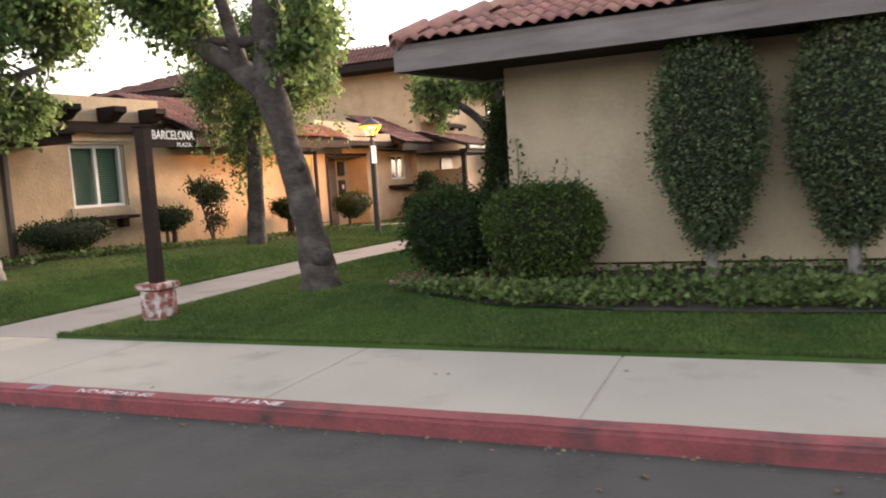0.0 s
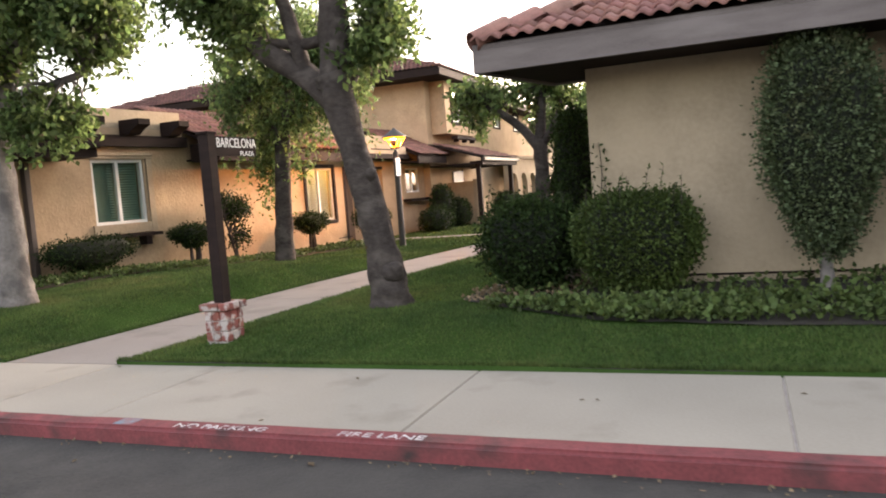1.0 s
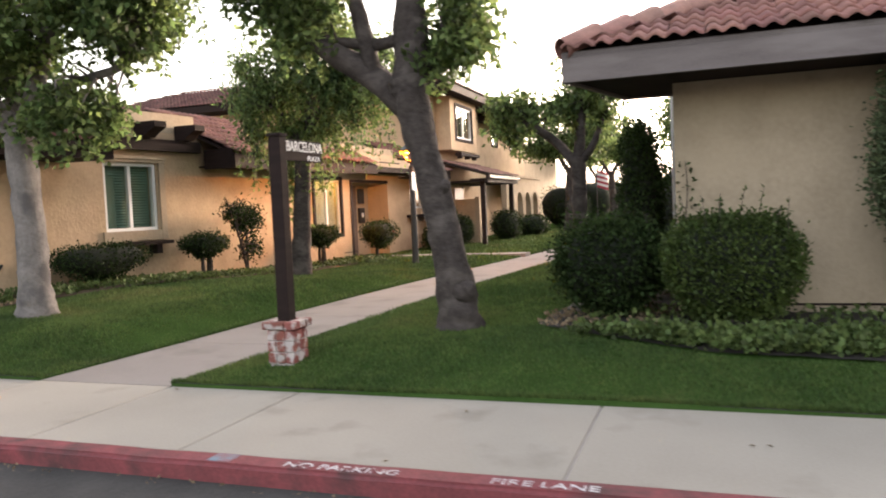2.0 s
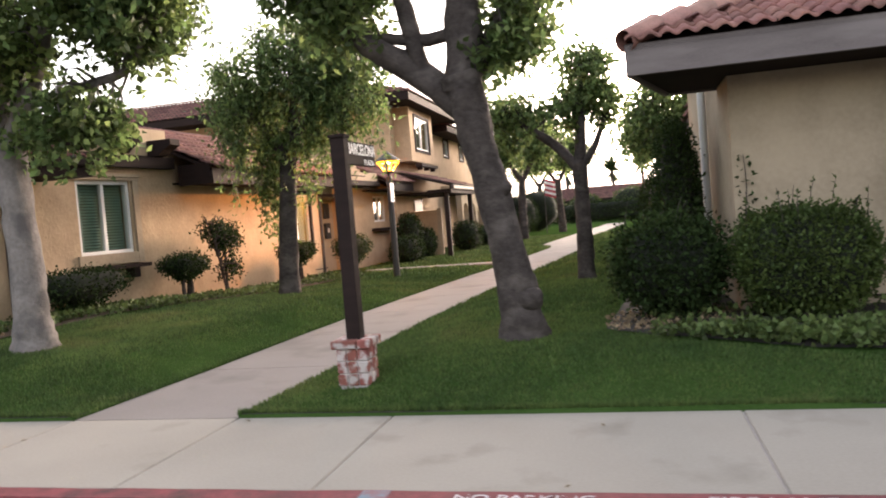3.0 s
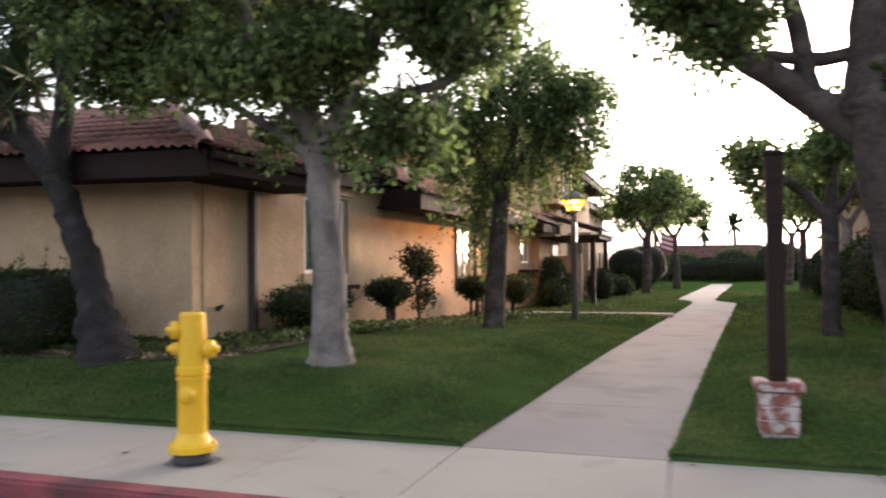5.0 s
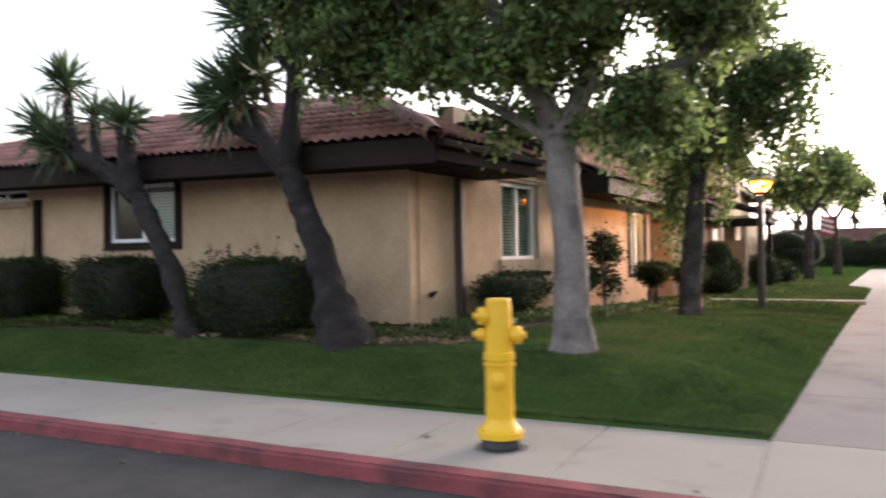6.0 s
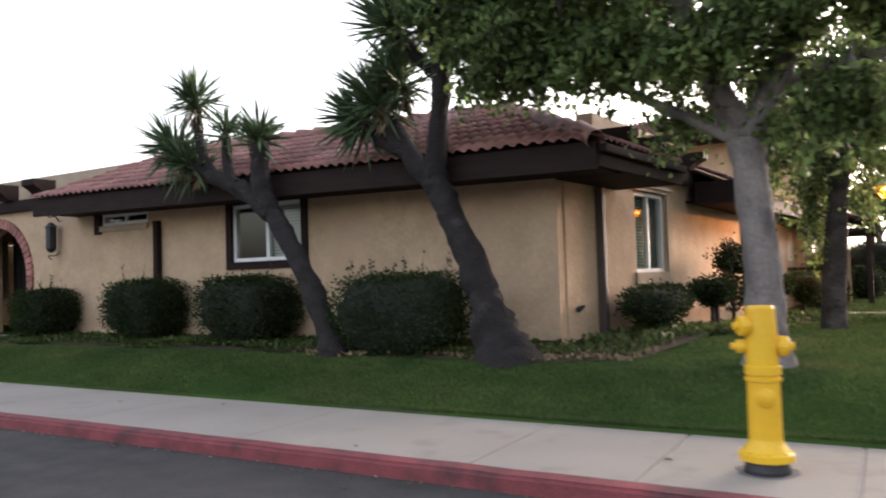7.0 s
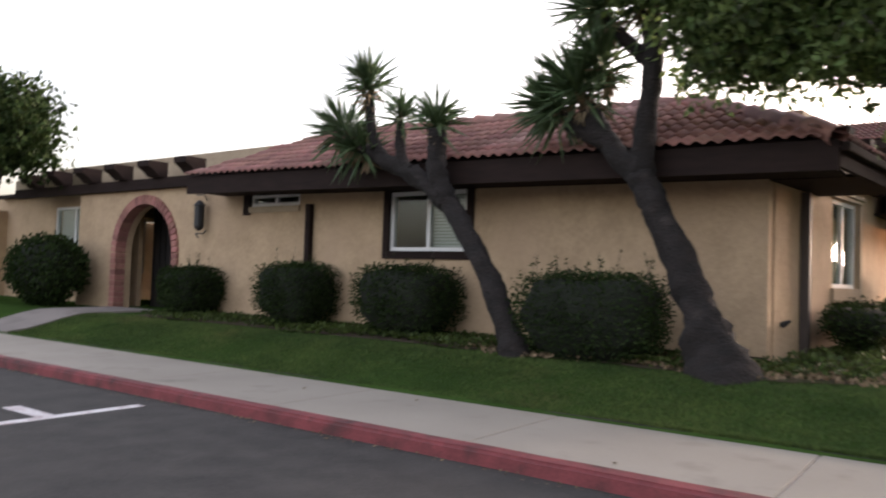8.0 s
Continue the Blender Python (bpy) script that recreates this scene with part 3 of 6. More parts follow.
# eave, fascia and tiled skirt of the front
EY, EZ, RY, RZ = 3.4, 2.64, 5.4, 3.55
RISE = 0.017
EX0, EX1 = -17.45, -7.72
raised(part("fascia", box(EX0, EX1, EY, EY + 0.05, 2.36, EZ), TRIM, house))
lean(part("fascia", box(EX1 + 0.045, EX1 + 0.093, EY + 0.054, 5.9, 2.40, EZ), TRIM, house))
lean(part("gutter", box(EX1 + 0.095, EX1 + 0.17, EY + 0.05, 5.92, EZ - 0.10, EZ - 0.01), TRIM, house, bevel=0.02))
raised(part("soffit", box(EX0, EX1 - 0.054, EY + 0.054, WY - 0.004, 2.40, 2.43), TRIM, house))
lean(part("soffit", box(WX + 0.004, EX1 + 0.042, WY + 0.01, 5.9, 2.40, 2.43), TRIM, house))
run = RY - EY
raised(part("roof_deck", slab_between([(EX0, EY, EZ), (EX1, EY, EZ), (EX1 - run, RY, RZ - RISE * run), (EX0 + 0.9, RY, RZ - RISE * run)], 0.05), TRIM, house))
part("roof_deck", slab_between([(EX1, EY, EZ), (EX1 + 0.2, 5.9, EZ), (EX1 - 0.9, 5.9, EZ + 0.54), (EX1 - 1.2, EY + 1.2, EZ + 0.576)], 0.05), TRIM, house)
up = Vector((0, run, RZ - EZ))
tiled_slope(house, (EX0, EY - 0.05, EZ + 0.01 + RISE * (EX1 - EX0)), (1, 0, -RISE), up, EX1 - EX0, up.length + 0.05, 0.9, run, True)
up2 = Vector((-run, 0, RZ - EZ))
lean(tiled_slope(house, (EX1 + 0.12, EY, EZ + 0.01), (0, 1, 0), up2, 2.5, 1.35, 1.2, 0.0, False, label="rows of curved terracotta roof tiles"))
# hip and ridge caps
CAPV, CAPF, _q = tube([(0, 0, 0), (0.42, 0, 0.03)], [0.10, 0.12], 10, rings=2)
CAP = np_mesh("ridge_cap", CAPV[:-2], CAPF, TILE, True)


def caps(parent, p, q):
    p, q = Vector(p), Vector(q)
    d = q - p
    for k in range(int(d.length / 0.36)):
        ob = new("ridge_cap", CAP)
        M = d.to_track_quat("X", "Z").to_matrix().to_4x4()
        M.translation = p + d.normalized() * (k * 0.36)
        ob.matrix_world = M
        ob.parent = parent
        ob.matrix_parent_inverse = Matrix.Translation(-Vector(parent.location))


caps(house, (EX1, EY, EZ + 0.02), (EX1 - run, RY, RZ + 0.04))
caps(house, (EX1 - run, RY, RZ + 0.03), (EX0 + 0.9, RY, RZ + 0.03 + RISE * (EX1 - run - EX0 - 0.9)))
# parapets and body behind the skirt
part("parapet", box(-27, -17.1, 5.6, 5.8, 2.4, 3.72), STUCCO_PALE, house)
part("parapet_return", box(-17.3, -17.1, 5.804, 8.2, 2.4, 3.72), STUCCO_PALE, house)
lean(part("parapet", box(WX - 0.2, WX + 0.02, 5.2, 8.6, 3.003, 3.34), STUCCO_PALE, house))
part("roof_body", box(-26.6, WX - 0.25, 5.81, 17.3, 2.6, 3.0), STUCCO_PALE, house)
part("end_wall", box(-27, -26.8, WY, 19, 0, 2.6), STUCCO, house)

# window on the side wall, with a stepped head and a shelf on brackets below
for k, (z0, z1, o) in enumerate(((2.45, 2.50, 0.05), (2.504, 2.55, 0.08))):
    lean(part("window_head", box(WX + 0.003, WX + o, 6.42, 7.78, z0, z1), STUCCO_PALE, house))
lean(part("window_side", box(WX + 0.003, WX + 0.045, 7.64, 7.76, 1.12, 2.447), STUCCO_PALE, house))
lean(part("window_apron", box(WX + 0.003, WX + 0.04, 6.42, 7.695, 1.12, 1.29), STUCCO_PALE, house))
lean(part("shelf", box(WX + 0.003, WX + 0.22, 6.5, 7.7, 1.04, 1.10), TRIM, house))
for y in (6.7, 7.35):
    lean(part("shelf_bracket", box(WX + 0.003, WX + 0.18, y, y + 0.12, 0.88, 1.037), TRIM, house))
lean(window(house, "x", WX, -1, 6.50, 7.60, 1.29, 2.44, blind=GREENBLIND))
lean(part("ledger_beam", box(WX + 0.025, WX + 0.16, 5.2, 8.6, 2.66, 2.86), TRIM, house))


def beam_end(parent, x, y, z, dx, dy, w=0.2, h=0.24, out=0.55):
    """A shaped rafter tail that tapers underneath towards its end."""
    bm = bmesh.new()
    d, s = Vector((dx, dy, 0)), Vector((-dy, dx, 0))
    o = Vector((x, y, z))
    prof = [(0, 0), (out * 0.45, 0.0), (out * 0.7, h * 0.35), (out, h * 0.62), (out, h), (0, h)]
    rings = [[bm.verts.new(o + d * a + s * (w / 2 * k) + Vector((0, 0, b))) for a, b in prof] for k in (-1, 1)]
    bm.faces.new(rings[0])
    bm.faces.new(list(reversed(rings[1])))
    for i in range(len(prof)):
        j = (i + 1) % len(prof)
        bm.faces.new((rings[0][i], rings[0][j], rings[1][j], rings[1][i]))
    bmesh.ops.recalc_face_normals(bm, faces=bm.faces)
    return part("beam_end", bm, TRIM, parent)


for y in (5.4, 6.33, 7.27, 8.2):
    lean(beam_end(house, WX + 0.03, y, 2.865, 1, 0, w=0.26, h=0.26, out=0.45))

# tiled eave over the side wall, further along
SX, SZ = WX + 0.85, 2.62
lean(part("fascia", box(SX - 0.05, SX, 8.65, 13.0, SZ - 0.26, SZ), TRIM, house))
lean(part("fascia", box(WX + 0.17, SX - 0.054, 8.65, 8.70, SZ - 0.26, SZ + 0.1), TRIM, house))
lean(part("soffit", box(WX + 0.004, SX - 0.054, 8.704, 13.0, SZ - 0.22, SZ - 0.19), TRIM, house))
lean(part("roof_deck", slab_between([(SX, 8.65, SZ), (SX, 13.0, SZ), (SX - 1.9, 13.0, SZ + 0.9), (SX - 1.9, 8.65, SZ + 0.9)], 0.05), TRIM, house))
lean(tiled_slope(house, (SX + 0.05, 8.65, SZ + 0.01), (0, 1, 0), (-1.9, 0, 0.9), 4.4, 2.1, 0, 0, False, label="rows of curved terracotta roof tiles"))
# flat stucco parapet over the entry, with a boxed fascia before it
lean(part("parapet", box(WX - 0.2, WX + 0.0, 14.0, 16.95, 3.003, 3.17), STUCCO_PALE, house, bevel=0.01))
lean(part("entry_fascia", box(WX + 0.46, WX + 0.54, 14.55, 17.05, 2.60, 2.82), STUCCO_PALE, house, bevel=0.008))
lean(part("entry_fascia", box(WX + 0.004, WX + 0.456, 14.55, 14.63, 2.60, 2.82), STUCCO_PALE, house))
lean(part("entry_slot", box(WX + 0.541, WX + 0.55, 15.0, 16.2, 2.70, 2.73), TRIM, house))
lean(part("entry_beam", box(WX + 0.004, WX + 0.58, 14.35, 17.15, 2.46, 2.596), TRIM, house, bevel=0.01))
lean(part("fascia", box(SX - 0.05, SX, 13.004, 14.3, SZ - 0.24, SZ - 0.02), TRIM, house))
lean(part("roof_deck", slab_between([(SX, 13.004, SZ - 0.02), (SX, 14.3, SZ - 0.02), (WX, 14.3, SZ + 0.36), (WX, 13.004, SZ + 0.36)], 0.05), TRIM, house))
lean(tiled_slope(house, (SX + 0.05, 13.0, SZ), (0, 1, 0), (-1.9, 0, 0.9), 1.35, 0.95, 0, 0, False, label="rows of curved terracotta roof tiles"))
lean(part("fascia", box(SX - 0.05, SX, 17.2, 19.2, SZ - 0.30, SZ - 0.06), TRIM, house))
lean(part("soffit", box(WX + 0.004, SX - 0.054, 17.2, 19.2, SZ - 0.26, SZ - 0.23), TRIM, house))
lean(part("roof_deck", slab_between([(SX, 17.2, SZ - 0.06), (SX, 19.2, SZ - 0.06), (SX - 1.9, 19.2, SZ + 0.84), (SX - 1.9, 17.2, SZ + 0.84)], 0.05), TRIM, house))
lean(tiled_slope(house, (SX + 0.05, 17.2, SZ - 0.05), (0, 1, 0), (-1.9, 0, 0.9), 2.0, 2.1, 0, 0, False, label="rows of curved terracotta roof tiles"))
lean(window(house, "x", WX, -1, 17.95, 18.85, 1.47, 2.23, slats=False))
lean(part("planter_shelf", box(WX + 0.003, WX + 0.26, 17.7, 19.0, 1.20, 1.28), TRIM, house))
# lit window with brown frame
lit = lean(window(house, "x", WX, -1, 12.65, 13.85, 0.92, 2.25, trim=0.09, slats=True))
lamp_in = bpy.data.lights.new("room_lamp", "AREA")
lamp_in.energy, lamp_in.color, lamp_in.size = 6.0, (1.0, 0.66, 0.17), 0.5
rl = new("room_lamp", lamp_in)
rl.matrix_world = look((-8.36, 13.75, 2.3), (-7.93, 13.7, 1.3))
# shallow entry recess: dark door, pale reveal with two dark plaques
lean(part("recess_wall", box(WX - 0.70, WX - 0.62, 14.3, 16.7, 0.1, 2.5), STUCCO_PALE, house))
lean(part("recess_wall", box(WX - 0.62, WX - 0.204, 16.502, 16.7, 0.1, 2.5), STUCCO, house))
lean(part("recess_wall", box(WX - 0.62, WX - 0.204, 14.3, 14.448, 0.1, 2.5), STUCCO, house))
lean(part("recess_wall", box(WX - 0.62, WX - 0.204, 14.452, 16.498, 2.2, 2.3), STUCCO, house))
door = lean(part("door", box(WX - 0.618, WX - 0.57, 14.72, 15.72, 0.2, 2.16), DOOR, house, "dark brown panelled front door", bevel=0.01))
for z in (0.40, 1.2):
    for y in (14.82, 15.26):
        lean(part("door_panel", box(WX - 0.569, WX - 0.555, y, y + 0.34, z, z + 0.62), DOOR, house, bevel=0.005))
lean(part("door_jamb", box(WX + 0.003, WX + 0.02, 14.36, 14.45, 0.25, 2.28), TRIM, house))
lean(part("door_head", box(WX + 0.003, WX + 0.02, 14.45, 16.5, 2.204, 2.28), TRIM, house))
for z, h in ((1.66, 0.42), (1.12, 0.42)):
    lean(part("wall_plaque", box(WX - 0.617, WX - 0.55, 15.86, 16.16, z, z + h), BLACK, house, "dark plaque hung beside the door", bevel=0.02))
lean(part("plaque_face", box(WX - 0.549, WX - 0.54, 15.96, 16.06, 1.28, 1.40), WHITE, house))

# arched entry porch at the far end of the front
porch = thing("arched_porch", (arch_c, WY, GL), "tan stucco porch with a brick-edged round arch", "porch")


def arch_wall(c, w, spring, base, x0, x1, y, thick, top, steps=18):
    bm = bmesh.new()
    r = w / 2
    pts = [(c - r, base)] + [(c - r * math.cos(math.pi * k / steps), spring + r * math.sin(math.pi * k / steps)) for k in range(steps + 1)] + [(c + r, base)]
    for yy in (y, y + thick):
        def q(*ps):
            bm.faces.new([bm.verts.new((a, yy, b)) for a, b in ps])
        q((x0, base), (c - r, base), (c - r, spring), (x0, spring))
        q((c + r, base), (x1, base), (x1, spring), (c + r, spring))
        q((x0, spring), (c - r, spring), (c - r, top), (x0, top))
        q((c + r, spring), (x1, spring), (x1, top), (c + r, top))
        arcp = pts[1:-1]
        for a, b in zip(arcp, arcp[1:]):
            q(a, b, (b[0], top), (a[0], top))
    for a, b in zip(pts, pts[1:]):
        bm.faces.new([bm.verts.new(v) for v in ((a[0], y, a[1]), (b[0], y, b[1]), (b[0], y + thick, b[1]), (a[0], y + thick, a[1]))])
    for xx in (x0, x1):
        bm.faces.new([bm.verts.new(v) for v in ((xx, y, base), (xx, y + thick, base), (xx, y + thick, top), (xx, y, top))])
    bmesh.ops.remove_doubles(bm, verts=bm.verts, dist=0.0005)
    bmesh.ops.recalc_face_normals(bm, faces=bm.faces)
    return bm


part("porch_wall", arch_wall(arch_c, 1.9, 1.57, 0.1, -22.3, -18.552, WY, 0.32, 3.0), STUCCO, porch)
bv = bmesh.new()
add_box(bv, -0.052, 0.052, -0.03, 0.20, -0.09, 0.09)
bmesh.ops.bevel(bv, geom=list(bv.edges), offset=0.008, segments=1, affect="EDGES")
ARCHB = bpy.data.meshes.new("brick")
bv.to_mesh(ARCHB)
bv.free()
ARCHB.materials.append(ARCHBRICK)


def arch_brick(m):
    ob = new("brick", ARCHB)
    ob.matrix_world = m
    ob.parent = porch
    ob.matrix_parent_inverse = Matrix.Translation(-Vector(porch.location))


R = 1.9 / 2 + 0.075
for k in range(28):
    a = math.pi * (k + 0.5) / 28
    arch_brick(Matrix.Translation((arch_c - R * math.cos(a), WY - 0.012, 1.57 + R * math.sin(a))) @ Matrix.Rotation(-(math.pi / 2 - a), 4, "Y"))
for sgn in (-1, 1):
    for k in range(12):
        arch_brick(Matrix.Translation((arch_c + sgn * R, WY - 0.012, 1.51 - 0.112 * k)) @ Matrix.Rotation(math.pi / 2, 4, "Y"))
part("inner_wall", box(-23.0, -21.05, WY + 0.62, WY + 0.72, 0.1, 2.9), STUCCO, porch)
part("inner_wall", box(-18.7, -18.56, WY + 0.33, WY + 3, 0.1, 2.9), STUCCO, porch)
part("gate", box(-21.05, -18.71, WY + 0.95, WY + 1.0, 0.42, 2.9), DARKGATE, porch, "dark iron gate in shade")
for k in range(12):
    part("gate_bar", box(-21.0 + 0.2 * k, -20.96 + 0.2 * k, WY + 0.92, WY + 0.947, 0.45, 2.85), DARKGATE, porch)
part("porch_ceiling", box(-27, -18.56, WY + 0.33, WY + 3, 2.9, 2.98), TRIM, porch)
part("porch_floor", box(-21.4, -18.7, WY + 0.01, WY + 2.4, 0.2, 0.42), PATHC, porch)
part("ledger_beam", box(-25.0, -17.5, WY - 0.12, WY - 0.004, 2.78, 2.98), TRIM, porch)
for bx_ in (-18.2, -19.35, -20.5, -21.65, -22.8, -24.0):
    beam_end(porch, bx_, WY - 0.02, 2.985, 0, -1, w=0.36, h=0.28, out=0.42)
part("upper_wall", box(-26, -17.6, WY + 0.34, WY + 0.5, 2.985, 3.3), STUCCO_PALE, porch)

neighbour = thing("neighbour_wing", (-25, 5, GL), "tan stucco house wing with a white window", "house")
part("wing_wall", holed_wall("y", 4.75, T, -40, -22.32, 0, 3.0, [(-24.4, -22.7, 1.35, 2.62)]), STUCCO, neighbour)
window(neighbour, "y", 4.75, 1, -24.4, -22.7, 1.35, 2.62)

LX = -17.98
lantern = thing("wall_lantern", (LX, WY - 0.1, 2.2), "dark iron wall lantern with scrolled brackets", "lantern")
part("body", lathe([(0.02, 1.96), (0.07, 2.0), (0.088, 2.04), (0.088, 2.40), (0.11, 2.41), (0.05, 2.48), (0.02, 2.5)], 8, (LX, WY - 0.15, 0)), BLACK, lantern)
for z0, z1 in ((2.52, 2.68), (1.84, 1.98)):
    v, f, _q = tube([(LX, WY, z0 if z1 > 2.5 else z1), (LX + 0.08, WY - 0.12, (z0 + z1) / 2), (LX - 0.08, WY - 0.15, (z0 + z1) / 2), (LX, WY - 0.15, z1 if z1 > 2.5 else z0)], [0.012] * 4, 6)
    part("scroll", np_mesh("scroll", v, f, BLACK, True), None, lantern)


# two-storey house further along the walkway
def simple_roof(parent, x0, x1, y0, y1, z, over=0.6, pitch=0.42, inset=3.0):
    X0, X1, Y0, Y1 = x0 - over, x1 + over, y0 - over, y1 + over
    h = inset * pitch
    part("fascia", box(X0, X1, Y0, Y1, z - 0.22, z), TRIM, parent)
    a = [(X0, Y0, z + 0.003), (X1, Y0, z + 0.003), (X1, Y1, z + 0.003), (X0, Y1, z + 0.003)]
    b = [(X0 + inset, Y0 + inset, z + h), (X1 - inset, Y0 + inset, z + h), (X1 - inset, Y1 - inset, z + h), (X0 + inset, Y1 - inset, z + h)]
    bm = bmesh.new()
    A, B = [bm.verts.new(p) for p in a], [bm.verts.new(p) for p in b]
    for i in range(4):
        j = (i + 1) % 4
        bm.faces.new((A[i], A[j], B[j], B[i]))
    bm.faces.new(B)
    bm.faces.new(list(reversed(A)))
    part("roof", bm, TRIM, parent)
    L = math.hypot(inset, h)
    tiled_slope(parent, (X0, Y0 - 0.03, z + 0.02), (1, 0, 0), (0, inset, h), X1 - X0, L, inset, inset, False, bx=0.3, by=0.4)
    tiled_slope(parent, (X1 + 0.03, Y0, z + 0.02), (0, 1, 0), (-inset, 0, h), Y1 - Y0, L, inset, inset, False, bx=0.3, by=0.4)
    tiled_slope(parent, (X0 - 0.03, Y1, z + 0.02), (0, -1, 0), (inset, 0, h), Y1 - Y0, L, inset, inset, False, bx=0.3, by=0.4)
    return parent


tall = thing("two_storey_house", (-13, 24, 0.2), "tan stucco two-storey house with red tiled hip roof", "house")
HX, HB, TY = -7.2, -7.4, 19.3
part("wall", holed_wall("y", TY, 0.2, -20, HX, 0, 5.0, []), STUCCO, tall)
part("wall", holed_wall("x", HX, -0.2, TY + 0.2, 24.6, 0, 5.0, []), STUCCO, tall)
part("wall", holed_wall("x", HB, -0.2, 24.604, 33, 0, 4.7, [(27.2, 28.0, 3.95, 4.6), (30.2, 31.0, 3.95, 4.6)]), STUCCO, tall)
part("door", box(HX + 0.003, HX + 0.05, 21.3, 22.3, 0.12, 2.1), DOOR, tall, "dark brown front door under the porch", bevel=0.01)
part("door_frame", box(HX + 0.003, HX + 0.03, 22.304, 22.4, 0.12, 2.16), TRIM, tall)
for y in (27.2, 30.2):
    window(tall, "x", HB, -1, y, y + 0.8, 3.95, 4.6, half=False, trim=0.08)
BX = -6.68
part("bay", holed_wall("x", BX, -0.2, 19.75, 22.6, 3.3, 5.0, [(20.3, 22.0, 3.7, 4.74)]), STUCCO, tall)
part("bay_side", box(HX + 0.003, BX - 0.202, 19.75, 22.6, 3.3, 3.42), STUCCO, tall)
for y in (19.75, 22.48):
    part("bay_side", box(HX + 0.003, BX - 0.202, y, y + 0.12, 3.424, 5.0), STUCCO, tall)
window(tall, "x", BX, -1, 20.3, 22.0, 3.7, 4.74, slats=False, trim=0.09)
part("bay_shelf", box(BX + 0.003, BX + 0.22, 20.1, 22.2, 3.12, 3.22), TRIM, tall)
for y in (20.3, 21.1, 21.9):
    part("shelf_bracket", box(BX + 0.003, BX + 0.16, y, y + 0.1, 3.03, 3.118), TRIM, tall)
simple_roof(tall, -20, HX, TY, 24.6, 5.22, over=0.95, pitch=0.36, inset=2.9)
simple_roof(tall, -20, HB, 25.65, 33, 4.92, over=0.75, pitch=0.36, inset=3.0)
# its lower tiled porch roof
PX = -5.4
part("fascia", box(PX - 0.05, PX, TY, 23.3, 2.18, 2.42), TRIM, tall)
part("fascia", box(HX + 0.003, PX - 0.052, 23.25, 23.3, 2.18, 2.46), TRIM, tall)
part("gutter", box(PX + 0.002, PX + 0.09, TY, 23.3, 2.30, 2.41), GUTTER, tall, bevel=0.02)
part("porch_soffit", box(HX + 0.003, PX - 0.054, TY, 23.248, 2.22, 2.26), TRIM, tall)
part("roof_deck", slab_between([(PX, TY, 2.43), (PX, 23.3, 2.43), (HX + 0.003, 23.3, 2.98), (HX + 0.003, TY, 2.98)], 0.05), TRIM, tall)
tiled_slope(tall, (PX + 0.05, TY, 2.44), (0, 1, 0), (-1.8, 0, 0.55), 4.0, 1.85, 0, 0, False, bx=0.3, by=0.36)
part("porch_post", box(-6.28, -6.14, 20.78, 20.92, 0.05, 1.76), STUCCO_PALE, tall, "pale post at the end of a low wall")
part("porch_wall", box(HX + 0.003, -6.284, 20.80, 20.90, 0.05, 1.70), STUCCO, tall)
for y in (19.5, 23.1):
    part("porch_post", box(-5.7, -5.56, y, y + 0.14, 0.05, 2.22), TRIM, tall)


def arcade_wall():
    """A run of small round arches along the walkway."""
    bm = bmesh.new()
    for c in (27.0, 28.5, 30.0, 31.5):
        b2 = arch_wall(c, 1.1, 1.42, 0.0, c - 0.75, c + 0.75, 0, 0.22, 2.55, 10)
        me = bpy.data.meshes.new("tmp")
        b2.to_mesh(me)
        b2.free()
        bm.from_mesh(me)
        bpy.data.meshes.remove(me)
    for v in bm.verts:
        v.co = Vector((-6.6 - v.co.y, v.co.x, v.co.z))
    bmesh.ops.recalc_face_normals(bm, faces=bm.faces)
    return bm


part("arcade_wall", arcade_wall(), STUCCO_PALE, tall)
part("arcade_roof", box(HB + 0.003, -6.5, 26.2, 32.3, 2.553, 2.68), STUCCO_PALE, tall)
arcade = thing("stucco_house", (-9, 38, 0.2), "pale stucco house with a tiled roof beyond the arches", "house")
part("body", box(-18, -7.9, 33.9, 44, 0, 4.2), STUCCO_PALE, arcade)
simple_roof(arcade, -18, -7.9, 33.9, 44, 4.4, over=0.5, pitch=0.35, inset=3.5)

# house across the walkway
RW, RX, RG = 4.2, 0.72, 0.40
right = thing("corner_house", (5, 8, RG), "tan stucco single-storey house with wide brown eaves and red tiles", "house")
part("front_wall", box(RX, 16, RW, RW + 0.2, 0, 2.8), STUCCO_PALE, right)
part("side_wall", box(RX, RX + 0.2, RW + 0.204, 5.06, 0, 2.8), STUCCO_PALE, right)
part("side_wall", box(RX, RX + 0.2, 5.064, 8.5, 0, 3.07), STUCCO_PALE, right)
part("weep_screed", box(RX, 16, RW - 0.012, RW - 0.002, RG + 0.03, RG + 0.05), TRIM, right)
rx0, ry0 = -0.18, 3.41
ex, ey = 0.20, 5.0                          # end of the short side eave
# fascia boards carry the haze in their paler colour
part("fascia", box(rx0, 16.6, ry0, ry0 + 0.05, 2.51, 2.77), HAZED_TRIM, right)
part("fascia", slab_between([(rx0, ry0 + 0.052, 2.77), (rx0 + 0.05, ry0 + 0.052, 2.77), (ex + 0.05, ey, 2.77), (ex, ey, 2.77)], 0.26), HAZED_TRIM, right)
part("fascia", box(ex + 0.052, RX - 0.004, ey - 0.05, ey, 2.51, 2.77), HAZED_TRIM, right)
part("soffit", box(RX, 16.6, ry0 + 0.054, RW - 0.004, 2.53, 2.56), TRIM, right)
